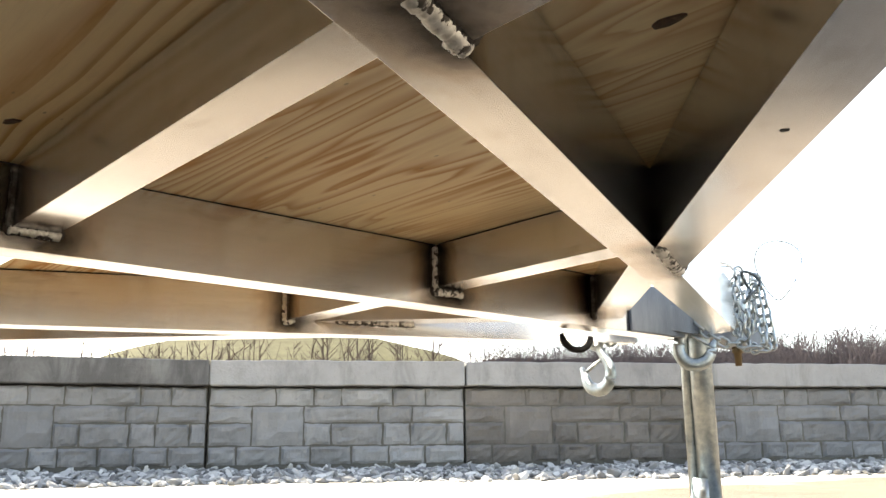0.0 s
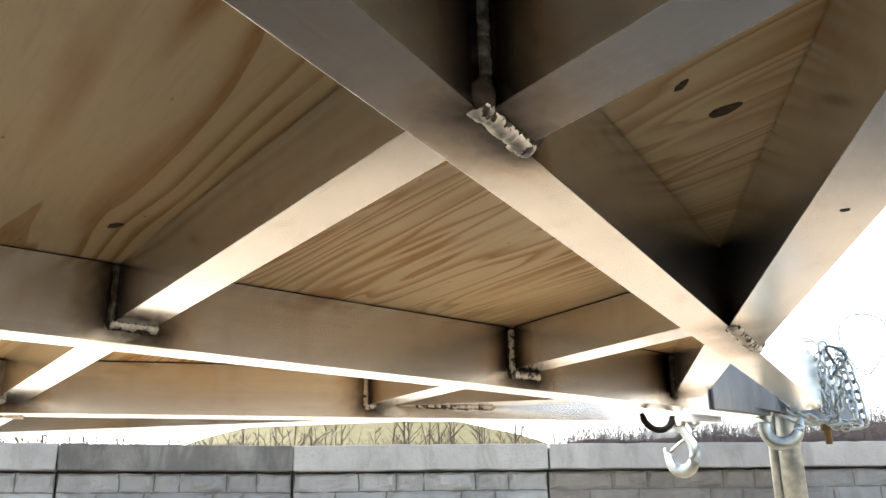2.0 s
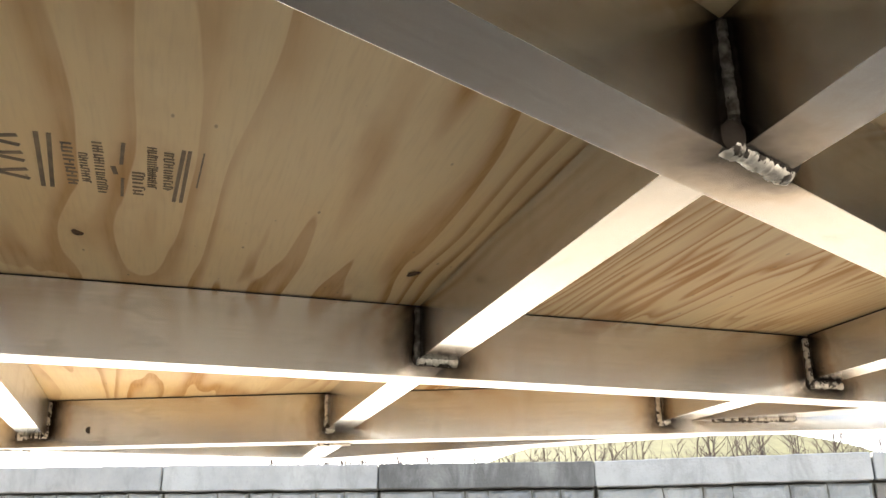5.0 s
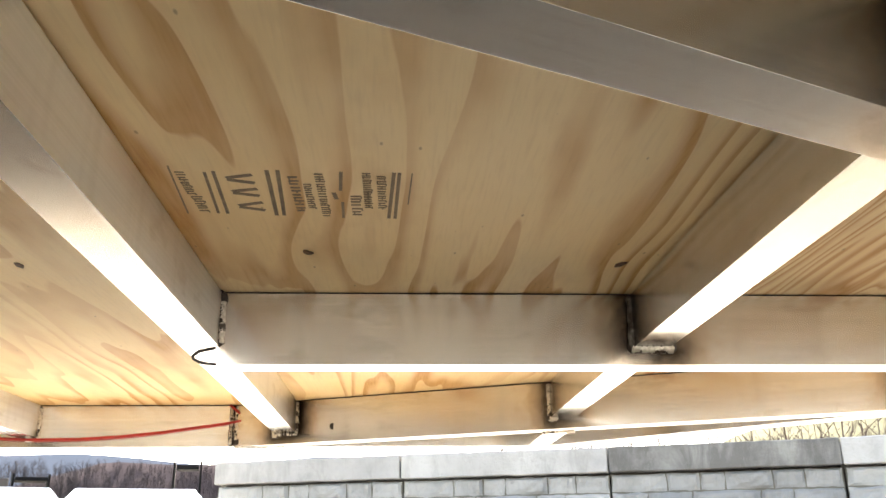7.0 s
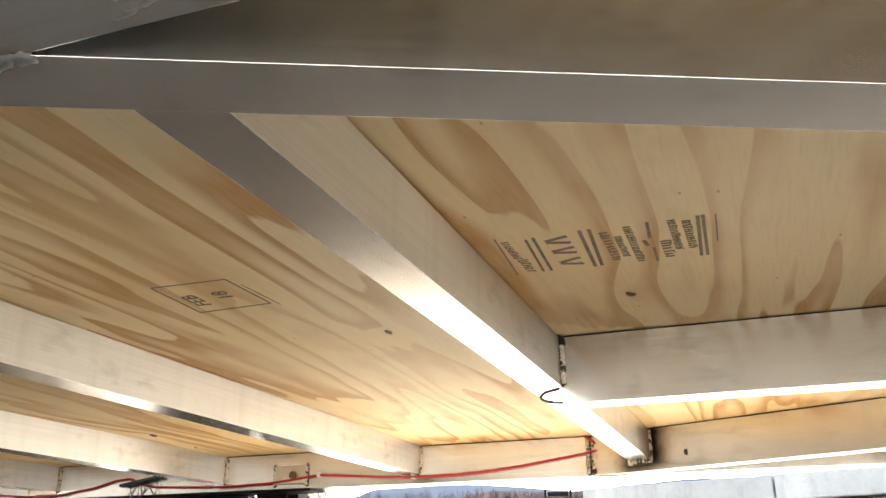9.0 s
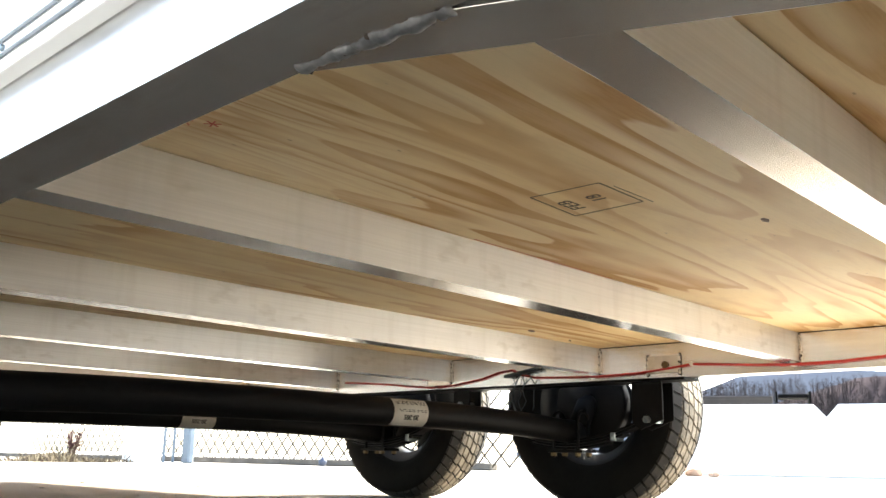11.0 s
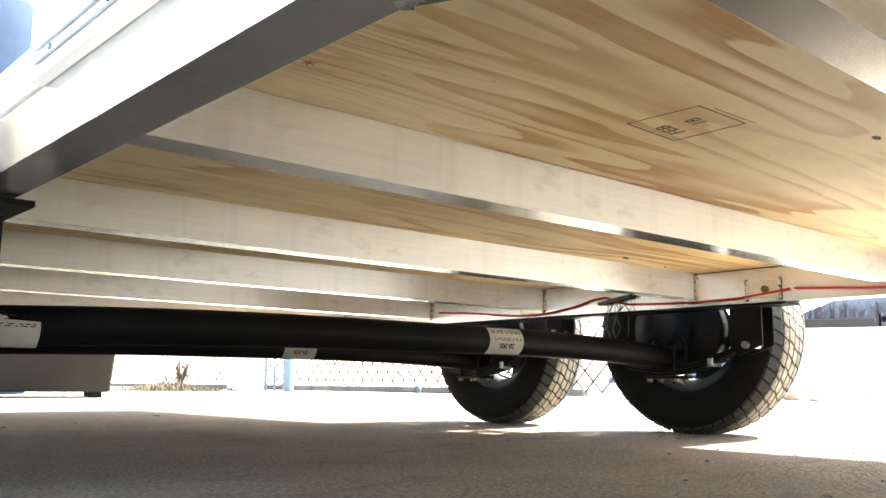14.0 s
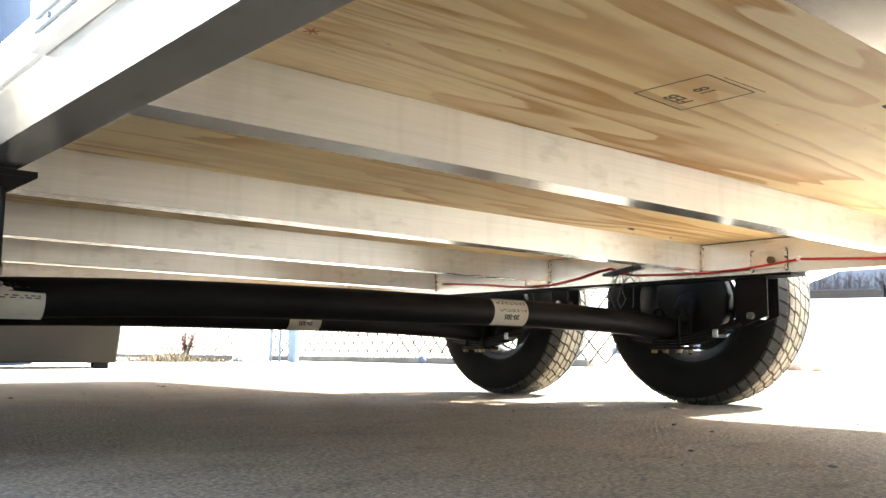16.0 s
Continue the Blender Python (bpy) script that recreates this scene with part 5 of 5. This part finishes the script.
for x in (-2.2, -1.1):
    for y in (-0.8, 0.8):
        bm = bmesh.new()
        lathe(bm, [(-0.11, 0.18), (-0.11, 0.34), (-0.07, 0.40), (0.07, 0.40), (0.11, 0.34), (0.11, 0.18)], 24)
        w = part("wheel", bm, RUBBER, bed, "", True)
        w.matrix_basis = pose(x, y, 0.40, 0, 0, 90)
for x in (2.6,):
    bm = bmesh.new()
    tube_mesh(bm, [(x, 0, 0.0), (x, 0, 1.05)], 0.05, 10)
    part("landing_leg", bm, BLACK, bed)

# chain-link fence
FENCE_X = -7.2
FENCE = plain_mat("weathered fence wire", (0.035, 0.033, 0.030), (0.07, 0.066, 0.058), 0.9)
fence = tagged(empty("chain_link_fence", (FENCE_X, -12.0, 0)), "pale galvanised chain-link fence along the yard", "fence")
bm = bmesh.new()
y, H_ = -7.5, 1.5
while y < 5.5:
    for s in (1, -1):
        a, b = Vector((0.010 * s, y, 0.04)), Vector((0.004 * s, y + s * (H_ - 0.04), H_))
        d = (b - a).normalized()
        n = d.cross(Vector((1, 0, 0))) * 0.014
        m = Vector((0.007, 0, 0))
        va = [bm.verts.new(a + k) for k in (n, m, -n, -m)]
        vb = [bm.verts.new(b + k) for k in (n, m, -n, -m)]
        for i in range(4):
            bm.faces.new((va[i], va[(i + 1) % 4], vb[(i + 1) % 4], vb[i]))
    y += 0.26
part("mesh", bm, FENCE, fence)
FENCE.node_tree.nodes["Principled BSDF"].inputs["Specular IOR Level"].default_value = 0.0
for y in (-1.6, 6.5):
    bm = bmesh.new()
    tube_mesh(bm, [(0.03, y, 0), (0.03, y, 1.6)], 0.024, 10)
    part("post", bm, FENCE, fence, "", True)
bm = bmesh.new()
tube_mesh(bm, [(0.03, -7.6, 1.55), (0.03, 6.5, 1.55)], 0.021, 8)
part("top_rail", bm, ZINC, fence, "", True)

LIGHTBLUE = plain_mat("light blue painted steel", (0.11, 0.145, 0.185), (0.15, 0.19, 0.235), 0.6)
for az, w in ((148.25, 0.20), (149.1, 0.05), (149.65, 0.06)):
    at = yard_point(az, 14.2)
    bm = bmesh.new()
    add_box(bm, (0, 0, 0.7), (w * 0.5, w, 1.4))
    round_edges(bm, 0.02, 1)
    post = tagged(link("gate_post", bm, LIGHTBLUE), "light blue painted steel gate post by the fence", "post", "gate posts")
    post.location = at
bm = bmesh.new()
add_box(bm, (0, 0, 0.6), (0.45, 0.42, 1.2))
round_edges(bm, 0.03, 1)
cab = tagged(link("utility_box", bm, WHITE), "white metal utility box beside the gate post", "cabinet")
cab.location = yard_point(150.9, 14.8)
bm = bmesh.new()
for dx, dz in ((0.0, 0.62), (0.09, 0.66), (-0.08, 0.60)):
    add_box(bm, (0.27, dx, dz), (0.05, 0.07, 0.10))
round_edges(bm, 0.006, 1)
part("meter", bm, MATT, cab, "dark meter and valve fittings")

# long low bin on feet behind the trailer
bn = tagged(empty("steel_bin", yard_point(165.1, 8.4)), "dull beige steel bin on short black feet", "bin")
bn.rotation_euler = (0, 0, radians(-18))
bm = bmesh.new()
out = [(-0.92, 0.05), (0.60, 0.05), (0.66, 0.42), (0.70, 0.95), (-1.0, 0.95)]
f = [bm.verts.new((x, 0.0, z)) for x, z in out]
k = [bm.verts.new((x, -1.1, z)) for x, z in out]
bm.faces.new(f)
bm.faces.new(k)
for n in range(5):
    bm.faces.new((f[n], f[(n + 1) % 5], k[(n + 1) % 5], k[n]))
round_edges(bm, 0.012, 1)
part("body", bm, BIN, bn)
for x in (-0.8, 0.28):
    for y in (-0.12, -0.98):
        bm = bmesh.new()
        add_box(bm, (x, y, 0.025), (0.12, 0.09, 0.05))
        part("foot", bm, BLACK, bn)

# blue-grey tank far behind the near rail
bm = bmesh.new()
prof = [(0.0, 0.0), (0.0, 1.25), (3.85, 1.25), (4.2, 1.18), (4.5, 0.98), (4.7, 0.6), (4.76, 0.0)]
lathe(bm, prof, 40)
bmesh.ops.rotate(bm, verts=bm.verts[:], cent=(0, 0, 0), matrix=Matrix.Rotation(-math.pi / 2, 3, "Y"))
tank = tagged(link("storage_tank", bm, BLUE, None, "", True), "blue-grey upright storage tank with a rounded top", "tank")
tank.location = yard_point(170.0, 11.0)

# rubble by the barrier
rr = random.Random(4)
for i, (az, dist, r) in enumerate(((118.6, 9.6, 0.19), (117.2, 9.8, 0.10), (116.0, 9.4, 0.06))):
    bm = bmesh.new()
    bmesh.ops.create_icosphere(bm, subdivisions=2, radius=r)
    for v in bm.verts:
        v.co *= rr.uniform(0.8, 1.15)
        v.co.z *= 0.6
    st = tagged(link("rock", bm, plain_mat("brown stone", (0.22, 0.15, 0.11), (0.36, 0.26, 0.20), 0.9)), "rough brown stone lying on the yard", "rock", "loose rocks")
    st.location = yard_point(az, dist) + Vector((0, 0, r * 0.4))


# weeds at the fence foot
DRY, _t, _b = material("dry weeds", 0.9)
_g = _t.nodes.new("ShaderNodeNewGeometry")
_t.links.new(ramp(_t, _g.outputs["Random Per Island"], ((0.0, (0.03, 0.016, 0.012)), (0.4, (0.075, 0.058, 0.034)), (1.0, (0.19, 0.16, 0.105)))), _b.inputs["Base Color"])


def weeds():
    rnd = random.Random(12)
    bm = bmesh.new()
    for k in range(1500):
        az = rnd.triangular(151.0, 159.0, 156.0)
        p = yard_point(az, rnd.uniform(13.2, 15.0))
        h = rnd.uniform(0.015, 0.07) * (1.8 if rnd.random() < 0.1 else 1.0)
        h *= 1 + 1.4 * math.exp(-((az - 155.6) / 1.3) ** 2)
        lean = Vector((rnd.uniform(-0.9, 0.9), rnd.uniform(-0.9, 0.9), 1)) * h
        w = Vector((rnd.uniform(-1, 1), rnd.uniform(-1, 1), 0)).normalized() * rnd.uniform(0.003, 0.010)
        v = [bm.verts.new(q) for q in (p - w, p + w, p + lean * 0.6 + w * 1.4, p + lean, p + lean * 0.6 - w)]
        bm.faces.new(v)
    tagged(link("weeds", bm, DRY), "dry weeds and brush at the foot of the fence", "weeds", kind="stuff")


weeds()
bm = bmesh.new()
add_box(bm, (FENCE_X - 0.02, -16.0, 0.045), (0.14, 18.5, 0.09))
round_edges(bm, 0.015, 1)
tagged(link("kerb", bm, plain_mat("dirty kerb concrete", (0.05, 0.043, 0.036), (0.14, 0.125, 0.105), 0.95, 0.0, 3, 0.2, 0.004, "World")), "low dirty concrete kerb under the fence", "kerb", kind="structure")
bm = bmesh.new()
bmesh.ops.create_icosphere(bm, subdivisions=3, radius=0.062)
for v in bm.verts:
    v.co.z = max(v.co.z, -0.056)
ball = tagged(link("ball", bm, plain_mat("dark blue rubber", (0.03, 0.04, 0.07), (0.05, 0.065, 0.10), 0.6), None, "", True), "dark blue ball lying at the foot of the fence", "ball")
ball.location = (-6.93, -9.62, 0.056)
rr = random.Random(6)
bm = bmesh.new()
for k in range(26):
    a, L = rr.uniform(0, 6.28), rr.uniform(0.25, 0.55)
    tip = Vector((math.cos(a) * 0.25 * L, math.sin(a) * 0.25 * L, L))
    tube_mesh(bm, [(0, 0, 0), tip * 0.5 + Vector((0.02, 0, 0)), tip], [0.008, 0.006, 0.004], 4)
    for j in range(5):
        c = tip * rr.uniform(0.4, 1.0)
        o = Vector((rr.uniform(-1, 1), rr.uniform(-1, 1), rr.uniform(-0.2, 0.8))) * 0.05
        n = Vector((rr.uniform(-1, 1), rr.uniform(-1, 1), 0.3)) * 0.018
        bm.faces.new([bm.verts.new(q) for q in (c, c + o + n, c + o * 1.6, c + o - n)])
shrub = tagged(link("shrub", bm, plain_mat("dark red twigs", (0.05, 0.02, 0.018), (0.09, 0.04, 0.03), 0.9)), "small dark red shrub among the weeds", "shrub")
shrub.location = yard_point(154.7, 14.6)


# ---------------------------------------------------------------- hills and woods
def ridge(name, az0, az1, dist, height, mat, label, seed, rough=0.12, cat="hill", foot=0.72):
    bm = bmesh.new()
    n = 60
    front, crest, back = [], [], []
    for i in range(n + 1):
        u = i / n
        az = az0 + (az1 - az0) * u
        h = height(u) * (1 + rough * noise.noise(Vector((u * 9, seed, 0))))
        front.append(bm.verts.new(yard_point(az, dist * foot) + Vector((0, 0, 0.0))))
        crest.append(bm.verts.new(yard_point(az, dist) + Vector((0, 0, h))))
        back.append(bm.verts.new(yard_point(az, dist * 1.3)))
    for i in range(n):
        bm.faces.new((front[i], front[i + 1], crest[i + 1], crest[i]))
        bm.faces.new((crest[i], crest[i + 1], back[i + 1], back[i]))
    return tagged(link(name, bm, mat, None, "", True), label, cat, kind="structure")


ridge("backdrop_hill", 35, 80, 130, lambda u: 6 + 12.2 * max(0.0, math.sin(math.pi * min(1, max(0, (u - 0.15) / 0.75)))) ** 0.7, GRASS, "olive dry-grass hill behind the block wall", 1.0, 0.03)
ridge("backdrop_woods", 60, 121, 260, lambda u: 3 + 19.5 * min(1.0, (1 - u) / 0.22), HILLWOODS, "hazy wooded hillside of bare brown trees", 4.0, 0.10, foot=0.85)
# the farthest ridge's blue is distance haze put into its colour
ridge("backdrop_ridge", 60, 128, 620, lambda u: 4 + 52 * min(1.0, (1 - u) / 0.2), plain_mat("haze-blue far woods", (0.030, 0.036, 0.050), (0.040, 0.047, 0.063), 1.0, 0.0, 0.01, 0.0, 0.0, "World", (1, 1, 1), 0.05), "far bluish wooded ridge", 7.0, 0.1, foot=0.85)
bpy.data.materials["haze-blue far woods"].node_tree.nodes["Principled BSDF"].inputs["Specular IOR Level"].default_value = 0.0
HILLWOODS.node_tree.nodes["Principled BSDF"].inputs["Specular IOR Level"].default_value = 0.0


HILLBARK = plain_mat("far tree bark", (0.016, 0.0135, 0.015), (0.050, 0.041, 0.042), 1.0, 0.0, 0.2, 0.0, 0.0, "World")
HILLBARK.node_tree.nodes["Principled BSDF"].inputs["Specular IOR Level"].default_value = 0.05


# paler bark: aerial haze put into the far belt's colour
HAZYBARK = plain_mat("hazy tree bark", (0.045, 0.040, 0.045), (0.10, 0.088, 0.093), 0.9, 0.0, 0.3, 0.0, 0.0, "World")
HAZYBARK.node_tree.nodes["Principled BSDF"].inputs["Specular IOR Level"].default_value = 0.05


def bare_trees(name, az0, az1, dist, count, height, label, seed, thick=1.0, slope=0.0, bark=None):
    """A belt of leafless trees: tapering trunks with forking limbs."""
    rnd = random.Random(seed)
    verts, faces = [], []

    def limb(a, b, r0, r1):
        d = (b - a).normalized()
        u = d.cross(Vector((0.3, 0.9, 0.1))).normalized()
        v = d.cross(u)
        n0 = len(verts)
        for p, r in ((a, r0), (b, r1)):
            for k in range(3):
                verts.append(tuple(p + r * (math.cos(2.094 * k) * u + math.sin(2.094 * k) * v)))
        for k in range(3):
            faces.append((n0 + k, n0 + (k + 1) % 3, n0 + 3 + (k + 1) % 3, n0 + 3 + k))

    for _ in range(count):
        d = dist * (rnd.uniform(0.85, 1.2) if not slope else rnd.uniform(0.86, 0.99))
        p = yard_point(rnd.uniform(az0, az1), d)
        p.z = max(0.0, slope * (d / dist - 0.85) / 0.15 - 0.6)
        h = height * rnd.uniform(0.7, 1.15)
        r = 0.018 * h * thick
        top = p + Vector((rnd.uniform(-0.06, 0.06) * h, rnd.uniform(-0.06, 0.06) * h, h))
        mid = p.lerp(top, 0.5) + Vector((rnd.uniform(-0.02, 0.02) * h, rnd.uniform(-0.02, 0.02) * h, 0))
        limb(p, mid, r, r * 0.6)
        limb(mid, top, r * 0.6, r * 0.12)
        for _k in range(9):
            u = rnd.uniform(0.3, 0.95)
            a = p.lerp(mid, u * 2) if u < 0.5 else mid.lerp(top, u * 2 - 1)
            g = rnd.uniform(0, 6.28)
            L = h * rnd.uniform(0.14, 0.32) * (1.15 - u)  * 1.4
            b = a + Vector((math.cos(g) * L, math.sin(g) * L, L * rnd.uniform(0.7, 1.5)))
            limb(a, b, r * 0.34, r * 0.10)
            for _j in range(2):
                c = a.lerp(b, rnd.uniform(0.4, 0.8))
                limb(c, c + (b - a).length * 0.5 * Vector((rnd.uniform(-1, 1), rnd.uniform(-1, 1), rnd.uniform(0.4, 1.1))), r * 0.16, r * 0.05)
    me = bpy.data.meshes.new(name)
    me.from_pydata(verts, [], faces)
    me.materials.append(bark or (BARK if not slope else HILLBARK))
    tagged(new(name, me), label, "trees", kind="stuff")


bare_trees("bare_trees", 44, 84, 66, 190, 8.2, "leafless trees standing behind the block wall", 2, 0.7)
ridge("backdrop_brush", 2, 46, 96, lambda u: 10.0, WOODS, "dense grey-brown brush under a belt of bare trees", 9.0, 0.14, foot=0.98)
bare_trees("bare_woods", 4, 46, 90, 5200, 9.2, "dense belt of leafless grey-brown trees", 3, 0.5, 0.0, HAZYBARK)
bare_trees("hillside_woods", 84, 118, 260, 4500, 5.0, "leafless trees on the far slope", 5, 0.8, 20.0)


def loose_grit():
    """Small stones and pale chips scattered on the asphalt."""
    rnd = random.Random(31)
    bm = bmesh.new()
    for _ in range(150):
        x, y = rnd.uniform(-1.2, 1.1), rnd.uniform(-4.5, -0.35)
        r = rnd.uniform(0.0016, 0.005) * (2.0 if rnd.random() < 0.06 else 1)
        bmesh.ops.create_icosphere(bm, subdivisions=1, radius=r, matrix=Matrix.Translation((x, y, r * 0.3)) @ Euler((0, 0, rnd.uniform(0, 6))).to_matrix().to_4x4() @ Matrix.Diagonal((rnd.uniform(0.8, 1.8), 1, 0.6, 1)))
    tagged(link("loose_grit", bm, plain_mat("dull grit", (0.06, 0.052, 0.045), (0.16, 0.14, 0.12), 0.9)), "small loose stones scattered on the asphalt", "grit", kind="stuff")


loose_grit()
